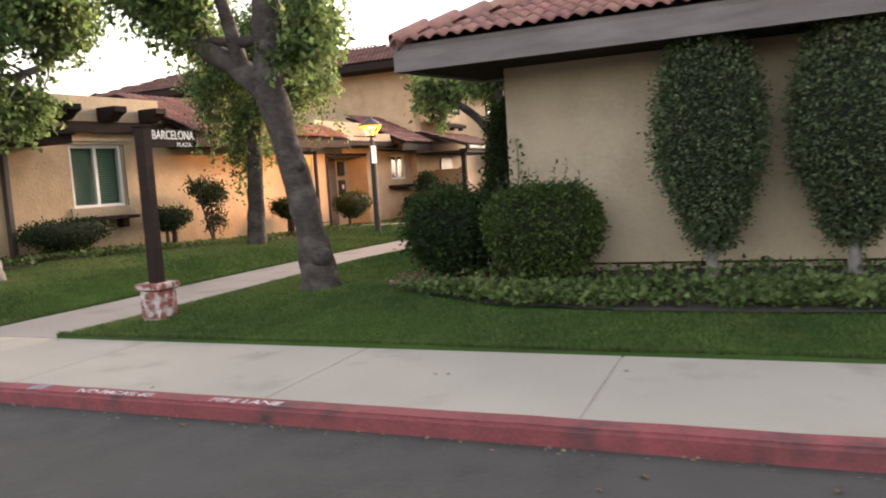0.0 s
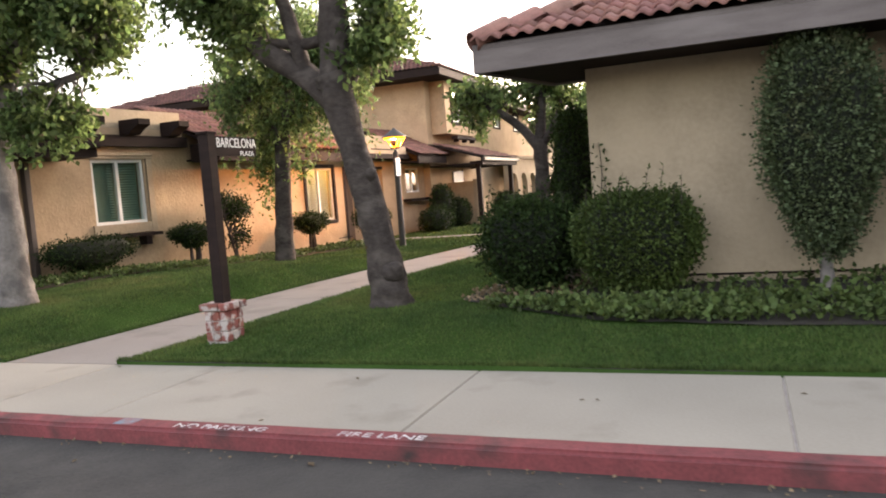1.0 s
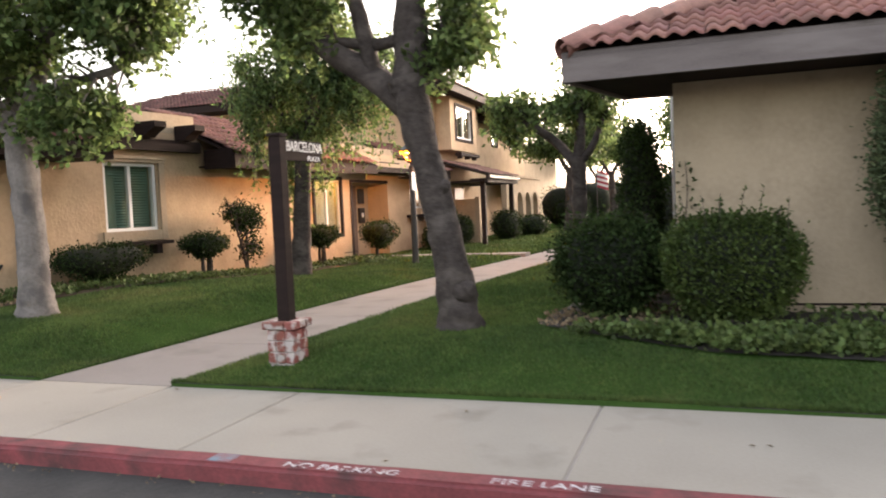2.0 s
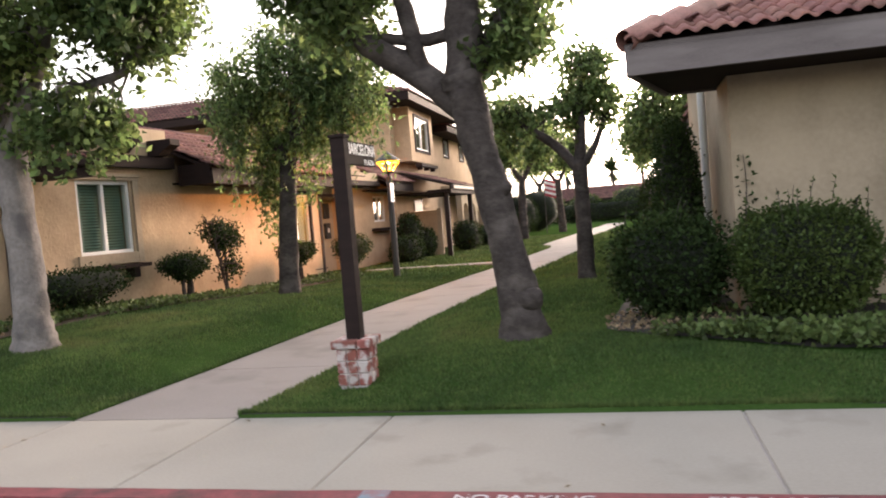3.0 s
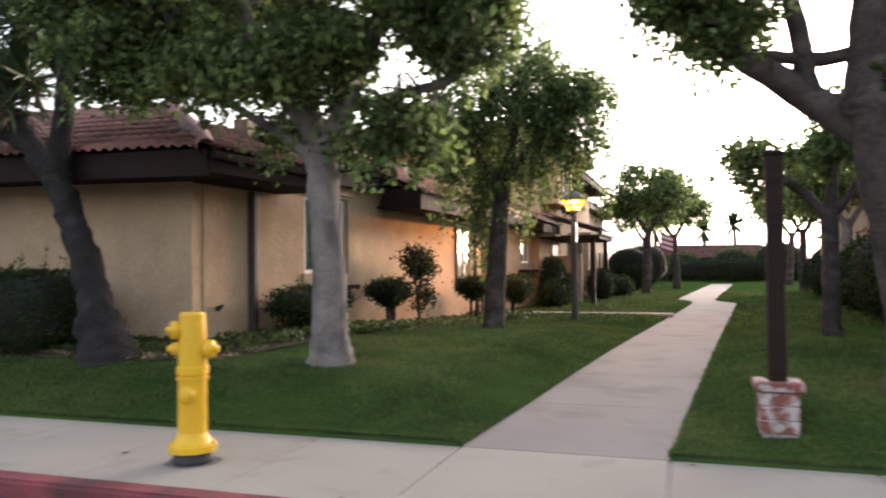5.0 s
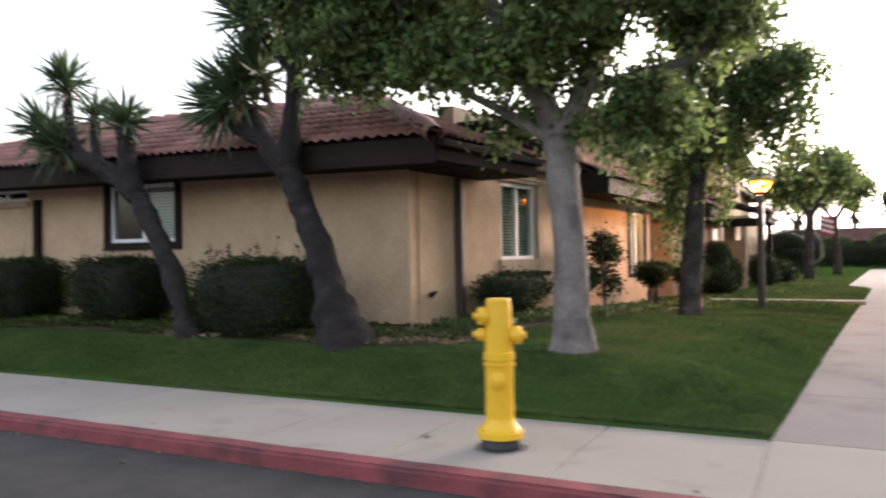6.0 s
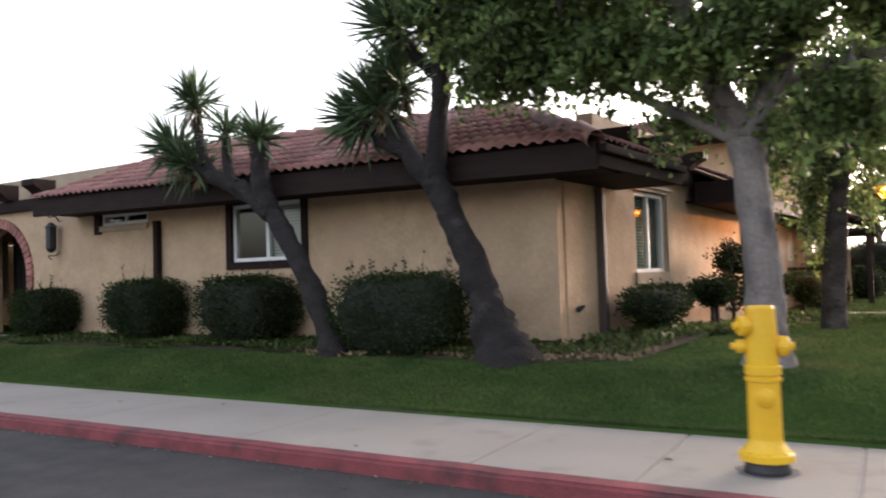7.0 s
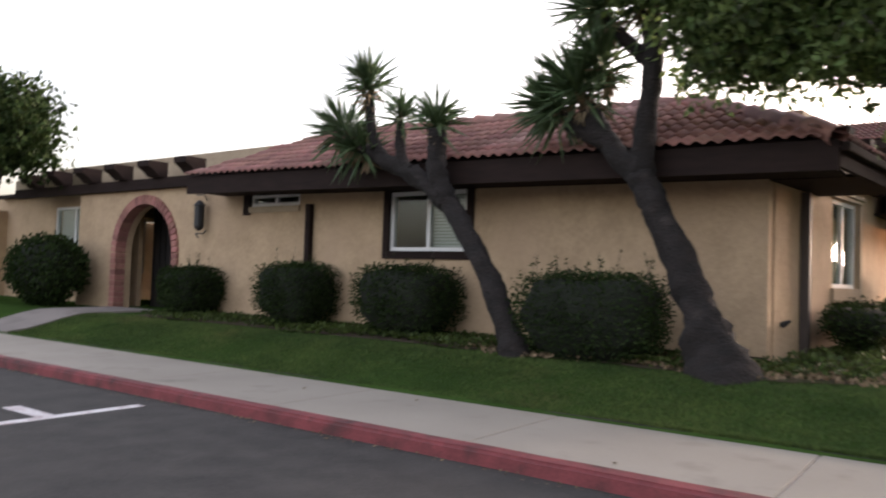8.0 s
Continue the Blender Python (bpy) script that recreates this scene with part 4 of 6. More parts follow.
part("soffit", slab_between([(rx0 + 0.055, ry0 + 0.054, 2.56), (RX - 0.004, ry0 + 0.054, 2.56), (RX - 0.004, ey - 0.055, 2.56), (ex + 0.055, ey - 0.055, 2.56)], 0.03), TRIM, right)
part("roof_deck", slab_between([(rx0, ry0, 2.77), (16.6, ry0, 2.77), (16.6, ry0 + 4, 4.4), (rx0 + 4, ry0 + 4, 4.4)], 0.05), TRIM, right)
part("roof_deck", slab_between([(rx0, ry0, 2.77), (rx0 + 1.6, ry0 + 1.6, 3.42), (ex + 1.3, ey, 3.42), (ex, ey, 2.77)], 0.05), TRIM, right)
tiled_slope(right, (rx0, ry0 - 0.05, 2.78), (1, 0, 0), (0, 4, 1.63), 8.0, 2.75, 2.4, 0, True)
tiled_slope(right, (rx0 + 8.0, ry0 - 0.05, 2.78), (1, 0, 0), (0, 4, 1.63), 8.5, 4.2, 0, 0, False)
tiled_slope(right, (ex - 0.05, ey, 2.78), (-0.2, -1, 0), (1.5, -0.3, 0.65), 1.5, 1.5, 0, 1.4, False)
caps(right, (rx0, ry0, 2.80), (rx0 + 4, ry0 + 4, 4.46))
part("roof_deck", slab_between([(RX - 0.12, 5.06, 3.088), (1.47, 5.06, 3.442), (3.82, 7.41, 4.4), (3.82, 9.0, 4.4), (RX - 0.12, 9.0, 3.088)], 0.05), TRIM, right)
part("roof_deck", slab_between([(3.824, 7.414, 4.4), (16.6, 7.414, 4.4), (16.6, 9.0, 3.9), (3.824, 9.0, 3.9)], 0.05), TRIM, right)
part("closing_wall", box(RX + 0.21, 16, 8.3, 8.5, 0, 3.05), STUCCO_PALE, right)
v, f, _q = tube([(RX - 0.06, 6.0, 0.45), (RX - 0.06, 6.0, 1.6), (RX - 0.06, 6.0, 2.95)], [0.045] * 3, 8)
part("downpipe", np_mesh("downpipe", v, f, WHITE, True), None, right, "pale downpipe")

rear = thing("two_storey_house", (7, 24, 0.3), "tan stucco house behind the shrubs with tiled roofs", "house")
part("wall", box(2.4, 14, 18.8, 32, 0, 3.8), STUCCO, rear)
simple_roof(rear, 2.4, 14, 18.8, 32, 3.97, over=0.8, pitch=0.5, inset=3.6)
part("low_wall", holed_wall("x", 1.7, 0.2, 9.2, 18.79, 0, 3.1, [(10.6, 11.5, 1.5, 2.4), (14.0, 15.2, 1.4, 2.4)]), STUCCO, rear)
part("low_wall", box(1.9, 14, 9.2, 9.4, 0, 3.1), STUCCO, rear)
window(rear, "x", 1.7, 1, 10.6, 11.5, 1.5, 2.4)
window(rear, "x", 1.7, 1, 14.0, 15.2, 1.4, 2.4)
part("porch_fascia", box(0.92, 0.97, 9.0, 16.0, 2.6, 2.83), TRIM, rear)
part("porch_soffit", box(0.974, 1.696, 9.0, 16.0, 2.62, 2.65), TRIM, rear)
part("roof_deck", slab_between([(0.92, 9.0, 2.86), (0.92, 16.0, 2.86), (4.5, 16.0, 4.1), (4.5, 9.0, 4.1)], 0.05), TRIM, rear)
part("roof_deck", slab_between([(4.504, 9.0, 4.1), (4.504, 18.0, 4.1), (14, 18.0, 3.2), (14, 9.0, 3.2)], 0.05), TRIM, rear)
tiled_slope(rear, (0.87, 16.0, 2.87), (0, -1, 0), (3.58, 0, 1.24), 7.0, 3.79, 0, 0, False, bx=0.3, by=0.4)
for py in (9.3, 15.6):
    part("porch_post", box(0.99, 1.13, py, py + 0.14, 0.2, 2.62), TRIM, rear)
far = thing("far_house", (-1, 66, 0.3), "low stucco house with a brown-red roof beyond the hedge", "house")
part("wall", box(-8, 5, 64, 71, 0, 1.95), STUCCO_PALE, far)
simple_roof(far, -8, 5, 64, 71, 1.98, over=0.6, pitch=0.38, inset=3.0)

# ---- trees and shrubs ----
def grow(limbs, crowns, seed, n_twigs, leaves, length, width, trunk_mat, leaf_mat, name, label, base, droop=0.5, spread=0.26, sides=14, rough=0.22, hang=0.0, strands=0):
    """A tree: given main limbs, twigs that reach into the crown's lobes, and leaves in clumps round the twigs.
    limbs: (points, radii); crowns: (centre, half sizes, share)."""
    rnd = np.random.default_rng(seed)
    tree = thing(name, base, label, "tree")
    wood = []
    anchors = []
    for k, (pts, rad) in enumerate(limbs):
        v, f, q = tube(pts, rad, sides if k == 0 else 9, rough, seed + k, rings=(34 if k == 0 else 18))
        wood.append((v, f))
        anchors.append(q[len(q) // 3:] if k else q[-3:])
    anchors = np.vstack(anchors)
    share = np.array([c[2] for c in crowns], dtype=float)
    share /= share.sum()
    ends, twigs = [], []
    for _ in range(n_twigs):
        c = crowns[rnd.choice(len(crowns), p=share)]
        d = rnd.normal(size=3)
        d /= np.linalg.norm(d)
        e = np.array(c[0]) + d * np.array(c[1]) * rnd.uniform(0.25, 1.0) ** 0.5
        a = anchors[np.argmin(np.linalg.norm(anchors - e, axis=1) + rnd.uniform(0, 0.6, len(anchors)))]
        m = (a + e) / 2 + rnd.normal(size=3) * 0.12 + np.array([0, 0, 0.12])
        r0 = 0.012 + 0.012 * np.linalg.norm(e - a)
        v, f, q = tube([a, m, e], [r0, r0 * 0.6, 0.004], 5, 0, 0, rings=7)
        twigs.append((v, f))
        ends.append(q)
    v, f = join_np(wood)
    part("trunk", np_mesh("trunk", v, f, trunk_mat, True), None, tree)
    v, f = join_np(twigs)
    part("twig_work", np_mesh("twig_work", v, f, trunk_mat, True), None, tree, kind="stuff")
    E = np.array([q[-1] for q in ends])
    Mid = np.array([q[4] for q in ends])
    n = leaves
    pick = rnd.integers(0, len(E), n)
    f = rnd.uniform(0, 1, n)[:, None] ** 0.6
    P = Mid[pick] * (1 - f) + E[pick] * f
    off = rnd.normal(size=(n, 3)) * spread
    off[:, 2] *= 0.75
    P = P + off
    if hang and not strands:
        P[:, 2] -= hang * rnd.uniform(0, 1, n) ** 2 * (rnd.uniform(0, 1, n) < 0.35)
    if strands:
        # sprays of leaves that hang from the twig ends
        k = rnd.integers(0, len(E), strands)
        m = 16
        t = rnd.uniform(0, 1, (strands, m))
        drop = rnd.uniform(0.25, hang, (strands, 1))
        side = rnd.normal(size=(strands, 1, 2)) * 0.18
        Q = np.repeat(E[k][:, None, :], m, 1)
        Q[:, :, :2] += side * t[:, :, None] + rnd.normal(size=(strands, m, 2)) * 0.03
        Q[:, :, 2] -= drop * t
        P = np.vstack([P, Q.reshape(-1, 3)])
    V, F = leaf_quads(P, length, width, rnd, droop)
    part("crown", np_mesh("crown", V, F, leaf_mat), None, tree, kind="stuff")
    return tree


def g(x, y):
    return float(gz(x, y))


# pale-barked tree on the corner lawn
grow([([(-6.15, 3.15, 0.28), (-6.15, 3.15, 0.50), (-6.155, 3.15, 0.75), (-6.17, 3.16, 1.15), (-6.21, 3.17, 1.9), (-6.26, 3.18, 2.45)], [0.29, 0.215, 0.178, 0.16, 0.15, 0.165]),
      ([(-6.26, 3.18, 2.4), (-6.8, 3.25, 2.75), (-7.45, 3.2, 3.15), (-8.1, 3.1, 3.7)], [0.06, 0.048, 0.036, 0.02]),
      ([(-6.26, 3.18, 2.4), (-6.62, 3.5, 3.2), (-6.9, 3.5, 4.2), (-7.0, 3.6, 5.2)], [0.15, 0.12, 0.09, 0.05]),
      ([(-6.26, 3.18, 2.4), (-6.0, 3.2, 2.95), (-5.6, 3.1, 3.7), (-5.3, 3.1, 4.7)], [0.14, 0.11, 0.08, 0.04]),
      ([(-6.05, 3.2, 2.9), (-5.45, 3.4, 3.05), (-4.95, 3.45, 3.2), (-4.7, 3.4, 3.6)], [0.06, 0.05, 0.042, 0.025]),
      ([(-6.26, 3.18, 2.55), (-6.6, 2.7, 3.3), (-6.7, 2.2, 4.2)], [0.1, 0.07, 0.04])],
     [((-6.5, 3.3, 4.25), (1.75, 1.5, 1.1), 5.5), ((-7.9, 3.0, 4.15), (1.25, 1.1, 0.6), 2.4), ((-5.15, 3.3, 3.95), (0.85, 1.0, 0.55), 1.7),
      ((-8.5, 3.0, 3.55), (0.65, 0.6, 0.6), 2.2), ((-7.6, 2.9, 3.45), (0.6, 0.6, 0.4), 0.8), ((-8.9, 3.0, 4.4), (0.8, 0.8, 0.55), 2.2), ((-6.6, 2.5, 3.2), (0.5, 0.5, 0.4), 0.5), ((-6.1, 2.8, 3.35), (0.55, 0.5, 0.45), 1.0), ((-7.3, 3.8, 2.75), (0.6, 0.5, 0.4), 0.35), ((-6.3, 3.3, 5.3), (1.6, 1.4, 0.7), 1.6), ((-5.35, 3.2, 2.6), (0.4, 0.4, 0.25), 0.4), ((-4.8, 3.3, 3.6), (0.5, 0.6, 0.38), 1.0), ((-4.95, 3.3, 4.35), (0.75, 0.9, 0.6), 0.9), ((-5.6, 3.2, 2.6), (0.45, 0.4, 0.28), 0.4)],
     11, 340, 47000, 0.10, 0.062, BARK_PALE, LEAF, "broadleaf_tree", "pale grey-barked broadleaf tree with dense green crown on the lawn", (-6.13, 3.15, 0.4), spread=0.13, hang=0.45, strands=150)

# leaning dark tree by the sign
grow([([(-1.21, 3.34, 0.24), (-1.21, 3.34, 0.44), (-1.24, 3.33, 0.85), (-1.35, 3.28, 1.5), (-1.47, 3.2, 2.2), (-1.55, 3.15, 2.65)], [0.30, 0.20, 0.168, 0.152, 0.145, 0.168]),
      ([(-1.55, 3.3, 2.4), (-1.95, 3.28, 2.72), (-2.4, 3.2, 3.05), (-2.85, 3.1, 3.5), (-3.1, 3.0, 4.2)], [0.16, 0.13, 0.115, 0.09, 0.05]),
      ([(-1.55, 3.2, 2.5), (-1.5, 3.2, 3.1), (-1.52, 3.2, 3.8), (-1.65, 3.2, 4.8)], [0.185, 0.16, 0.12, 0.06]),
      ([(-1.5, 3.3, 2.6), (-1.2, 3.35, 3.1), (-1.0, 3.4, 3.7), (-0.9, 3.4, 4.5)], [0.13, 0.09, 0.075, 0.04]),
      ([(-1.92, 3.26, 2.68), (-2.02, 3.2, 3.3), (-2.2, 3.1, 4.0)], [0.09, 0.07, 0.04]),
      ([(-1.5, 3.2, 3.05), (-1.85, 3.24, 3.0), (-2.25, 3.22, 3.06)], [0.065, 0.055, 0.045]),
      ([(-1.2, 3.3, 0.64), (-1.09, 3.24, 0.70), (-1.02, 3.2, 0.74)], [0.13, 0.105, 0.03]), ([(-1.36, 3.26, 1.62), (-1.25, 3.2, 1.66), (-1.2, 3.17, 1.68)], [0.11, 0.075, 0.02])],
     [((-2.65, 3.1, 4.15), (0.75, 1.0, 0.6), 3), ((-2.7, 3.2, 3.35), (0.42, 0.5, 0.3), 0.9), ((-1.8, 3.3, 5.0), (1.3, 1.4, 0.7), 2.0), ((-0.95, 3.4, 3.7), (0.3, 0.4, 0.5), 0.4),
      ((-1.15, 3.3, 2.95), (0.25, 0.3, 0.3), 0.25), ((-2.95, 3.1, 3.65), (0.42, 0.6, 0.35), 0.8), ((-0.95, 3.3, 3.1), (0.2, 0.3, 0.3), 0.15)],
     23, 210, 25000, 0.095, 0.052, BARK, LEAF, "broadleaf_tree", "dark knobbly-barked leaning broadleaf tree on the lawn", (-1.14, 3.3, 0.4), spread=0.125, rough=0.34, hang=0.45, strands=120)

# drooping tree by the side wall
grow([([(-5.95, 8.7, 0.18), (-5.95, 8.7, 0.32), (-5.93, 8.7, 0.9), (-5.85, 8.7, 1.8), (-5.75, 8.7, 2.9)], [0.30, 0.20, 0.165, 0.15, 0.14]),
      ([(-5.77, 8.7, 2.7), (-5.6, 8.7, 3.4), (-5.45, 8.7, 4.3)], [0.11, 0.08, 0.04]),
      ([(-5.77, 8.7, 2.6), (-6.2, 8.7, 3.2), (-6.7, 8.7, 3.8)], [0.09, 0.06, 0.03]),
      ([(-5.75, 8.7, 2.8), (-5.3, 8.6, 3.3), (-4.8, 8.6, 3.8)], [0.08, 0.055, 0.03])],
     [((-5.3, 8.7, 4.3), (0.95, 1.0, 0.75), 3), ((-6.5, 8.7, 4.0), (0.85, 0.8, 0.6), 1.6), ((-4.5, 8.6, 4.1), (0.6, 0.7, 0.45), 1.0), ((-6.3, 8.7, 3.3), (0.7, 0.8, 0.6), 1.4), ((-4.7, 8.6, 3.5), (0.7, 0.7, 0.45), 1.2), ((-6.15, 8.7, 2.55), (0.25, 0.3, 0.4), 0.5), ((-5.4, 8.6, 3.0), (0.5, 0.5, 0.4), 0.6)],
     31, 170, 12500, 0.105, 0.048, BARK, LEAF, "broadleaf_tree", "dark-trunked tree with drooping bright green leaves on the lawn", (-5.95, 8.7, 0.3), droop=0.9, spread=0.15, hang=1.25, strands=560)


def far_tree(x, y, h, w, seed, leaf, n=5200, lean=0.0, trunk=0.14, bark=None):
    z = g(x, y)
    t = h * 0.48
    grow([([(x, y, z - 0.1), (x + lean * 0.5, y, z + t * 0.6), (x + lean, y, z + t)], [trunk * 1.3, trunk, trunk * 0.85]),
          ([(x + lean, y, z + t * 0.9), (x + lean - w * 0.3, y, z + t * 1.3), (x + lean - w * 0.55, y, z + t * 1.6)], [trunk * 0.6, trunk * 0.45, 0.03]),
          ([(x + lean, y, z + t * 0.9), (x + lean + w * 0.3, y, z + t * 1.35), (x + lean + w * 0.5, y, z + t * 1.65)], [trunk * 0.6, trunk * 0.45, 0.03])],
         [((x + lean, y, z + h * 0.8), (w * 0.62, w * 0.62, h * 0.2), 2.4), ((x + lean - w * 0.5, y, z + h * 0.68), (w * 0.42, w * 0.42, h * 0.13), 1.2), ((x + lean + w * 0.5, y, z + h * 0.7), (w * 0.42, w * 0.42, h * 0.14), 1.2)],
         seed, 90, n, 0.13 + 0.03 * w, 0.07 + 0.02 * w, bark or BARK, leaf, "broadleaf_tree", "distant dark-trunked broadleaf tree beside the walkway", (x, y, z), spread=0.11 + 0.08 * w, sides=8)


# small forked tree on the lawn across the walkway
grow([([(-0.93, 8.8, 0.15), (-0.93, 8.8, 0.4), (-0.92, 8.8, 1.2), (-0.92, 8.8, 2.15)], [0.2, 0.14, 0.12, 0.12]),
      ([(-0.92, 8.8, 2.0), (-1.3, 8.8, 2.45), (-1.7, 8.8, 2.75), (-2.1, 8.8, 3.0)], [0.09, 0.07, 0.055, 0.03]),
      ([(-0.92, 8.8, 2.05), (-0.85, 8.8, 2.8), (-0.7, 8.8, 3.6)], [0.10, 0.07, 0.03]),
      ([(-0.92, 8.8, 2.0), (-0.65, 8.75, 2.4), (-0.45, 8.7, 2.9)], [0.07, 0.05, 0.025])],
     [((-0.75, 8.8, 3.5), (0.42, 0.5, 0.35), 1.3), ((-1.1, 8.8, 3.0), (0.35, 0.4, 0.25), 0.7), ((-1.9, 8.8, 3.0), (0.42, 0.5, 0.25), 1.0), ((-2.0, 8.8, 2.6), (0.3, 0.4, 0.2), 0.4), ((-0.5, 8.8, 3.0), (0.25, 0.4, 0.2), 0.5)],
     41, 80, 3000, 0.12, 0.065, BARK, LEAF, "broadleaf_tree", "small forked dark-trunked tree on the lawn", (-0.93, 8.8, 0.25), spread=0.11, sides=10, hang=0.35, strands=60)
far_tree(1.3, 20.5, 5.0, 2.0, 42, LEAF, 6500, 0.1, 0.15, BARK_PALE)
far_tree(-4.6, 29, 5.6, 2.1, 43, LEAF, 6000, 0.1, 0.17)
far_tree(-3.5, 36, 5.6, 2.1, 44, LEAF, 5000, -0.1, 0.17)
far_tree(1.6, 31, 5.4, 2.0, 45, LEAF, 5000, 0.0, 0.16)
far_tree(2.3, 42, 6.0, 2.4, 46, LEAF, 4500, 0.2, 0.17)
far_tree(-5.6, 45, 6.0, 2.4, 47, LEAF, 4500, 0.1, 0.17)
far_tree(-24.2, 3.3, 5.0, 1.8, 48, LEAF_DARK, 11000, -0.1, 0.12)


def shrub(name, label, cx, cy, z0, z1, hx, hy, seed, leaves, mat, size=0.045, power=3.5, foot=0.55, stem=True, sprigs=0, group="", trunk_mat=None, tuck=0.35, fuzz=0.035):
    """A clipped shrub: stems, a heart coloured near-black for the inner shade, and leaves over a rounded, uneven body.
    """
    rnd = np.random.default_rng(seed)
    ob = thing(name, (cx, cy, g(cx, cy)), label, "shrub", group)
    h = (z1 - z0) / 2
    cz = (z0 + z1) / 2

    def body(n, k):
        d = rnd.normal(size=(n, 3))
        d /= (np.abs(d) ** power).sum(1)[:, None] ** (1 / power)
        tz = (d[:, 2] + 1) / 2
        pinch = 1 - tuck * (1 - S(tz / foot))
        p = d * np.array([hx, hy, h]) * k
        p[:, 0] *= pinch
        p[:, 1] *= pinch
        return p + np.array([cx, cy, cz])
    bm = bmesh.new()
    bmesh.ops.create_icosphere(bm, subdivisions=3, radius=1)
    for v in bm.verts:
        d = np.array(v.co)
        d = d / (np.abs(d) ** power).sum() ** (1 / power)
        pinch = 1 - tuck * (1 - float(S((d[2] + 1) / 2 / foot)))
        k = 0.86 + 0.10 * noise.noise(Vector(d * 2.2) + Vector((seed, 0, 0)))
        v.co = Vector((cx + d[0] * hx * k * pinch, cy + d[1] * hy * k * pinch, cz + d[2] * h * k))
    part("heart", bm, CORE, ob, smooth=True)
    k = rnd.uniform(0.80, 1.02, leaves)[:, None]
    P = body(leaves, 1.0)
    c = np.array([cx, cy, cz])
    lump = np.array([noise.noise(Vector(q * 2.6) + Vector((seed * 3.0, 0, 0))) for q in (P - c)])[:, None]
    P = c + (P - c) * (k + 0.07 * lump) + rnd.normal(size=(leaves, 3)) * fuzz
    out = (P - c) / np.array([hx, hy, h])
    out /= np.linalg.norm(out, axis=1)[:, None] + 1e-9
    V, F = leaf_quads(P, size, size * 0.62, rnd, -0.1, out * 0.7)
    part("foliage", np_mesh("foliage", V, F, mat), None, ob, kind="stuff")
    items = []
    if stem:
        for i in range(3):
            a = rnd.uniform(0, 6.28)
            items.append(tube([(cx + 0.05 * math.cos(a), cy + 0.05 * math.sin(a), g(cx, cy) - 0.05), (cx + 0.1 * math.cos(a), cy + 0.1 * math.sin(a), (z0 + g(cx, cy)) / 2), (cx + 0.22 * hx * math.cos(a), cy + 0.2 * hy * math.sin(a), cz)], [0.045, 0.035, 0.02], 7, 0.2, seed + i)[:2])
    if sprigs:
        tips = []
        for i in range(sprigs):
            x, y = cx + rnd.uniform(-0.9, 0.9) * hx, cy + rnd.uniform(-0.7, 0.7) * hy
            l = rnd.uniform(0.08, 0.26)
            dx = rnd.uniform(-0.1, 0.1)
            items.append(tube([(x, y, z1 - 0.12), (x + dx * 0.5, y, z1 + l * 0.5), (x + dx, y, z1 + l)], [0.004, 0.003, 0.002], 4, rings=4)[:2])
            for q in range(9):
                f = rnd.uniform(0.1, 1)
                tips.append((x + dx * f, y + rnd.uniform(-0.01, 0.01), z1 - 0.05 + (l + 0.05) * f))
        V, F = leaf_quads(np.array(tips), size * 1.2, size * 0.6, rnd, -0.3)
        part("sprig_spray", np_mesh("sprig_spray", V, F, mat), None, ob, kind="stuff")
    if items:
        v, f = join_np(items)
        part("stem_cluster", np_mesh("stem_cluster", v, f, trunk_mat or BARK, True), None, ob, kind="stuff")
    return ob


# clipped hedges along the road front of the stucco house
for cx, cy, z1, hx, hy, sd in ((-17.7, 3.75, 1.30, 0.43, 0.45, 51), (-15.1, 3.75, 1.40, 0.54, 0.5, 52), (-12.95, 3.75, 1.40, 0.70, 0.5, 53), (-10.05, 3.25, 1.36, 0.78, 0.5, 54)):
    shrub("clipped_hedge", "dark green clipped box hedge shrub against the stucco wall", cx, cy, 0.45 if sd != 54 else 0.36, z1, hx, hy, sd, 11000, LEAF_DARK, 0.04, 6.0, 0.42, sprigs=16 if sd == 54 else 6, group="clipped hedges along the wall", tuck=0.33, fuzz=0.02)
# low shrubs along the side wall
for cx, cy, z0, z1, hx, hy, sd in ((-7.82, 5.9, 0.62, 1.10, 0.36, 0.82, 61), (-7.55, 8.1, 0.78, 1.14, 0.3, 0.42, 62), (-7.1, 11.6, 0.74, 1.14, 0.32, 0.45, 63), (-6.75, 14.0, 0.55, 1.15, 0.36, 0.55, 64)):
    shrub("pruned_shrub", "small pruned dark shrub on bare stems by the house wall", cx, cy, z0, z1, hx, hy, sd, 3000, LEAF_DARK, 0.05, 4.2, 0.5, group="pruned shrubs by the side wall", tuck=0.45)
# sparse rose bush
grow([([(-7.45, 9.25, 0.25), (-7.45, 9.25, 0.8), (-7.4, 9.2, 1.3)], [0.03, 0.025, 0.015]), ([(-7.45, 9.25, 0.3), (-7.4, 9.0, 0.9), (-7.4, 8.8, 1.5)], [0.025, 0.02, 0.01])],
     [((-7.4, 9.3, 1.35), (0.3, 0.35, 0.28), 2), ((-7.4, 8.85, 1.55), (0.25, 0.25, 0.15), 0.8), ((-7.4, 9.3, 0.8), (0.2, 0.2, 0.25), 0.7)], 66, 70, 2100, 0.06, 0.042, BARK, LEAF_DARK, "rose_bush", "sparse leggy rose bush beside the stucco wall", (-7.45, 9.25, 0.3), spread=0.07, sides=6)
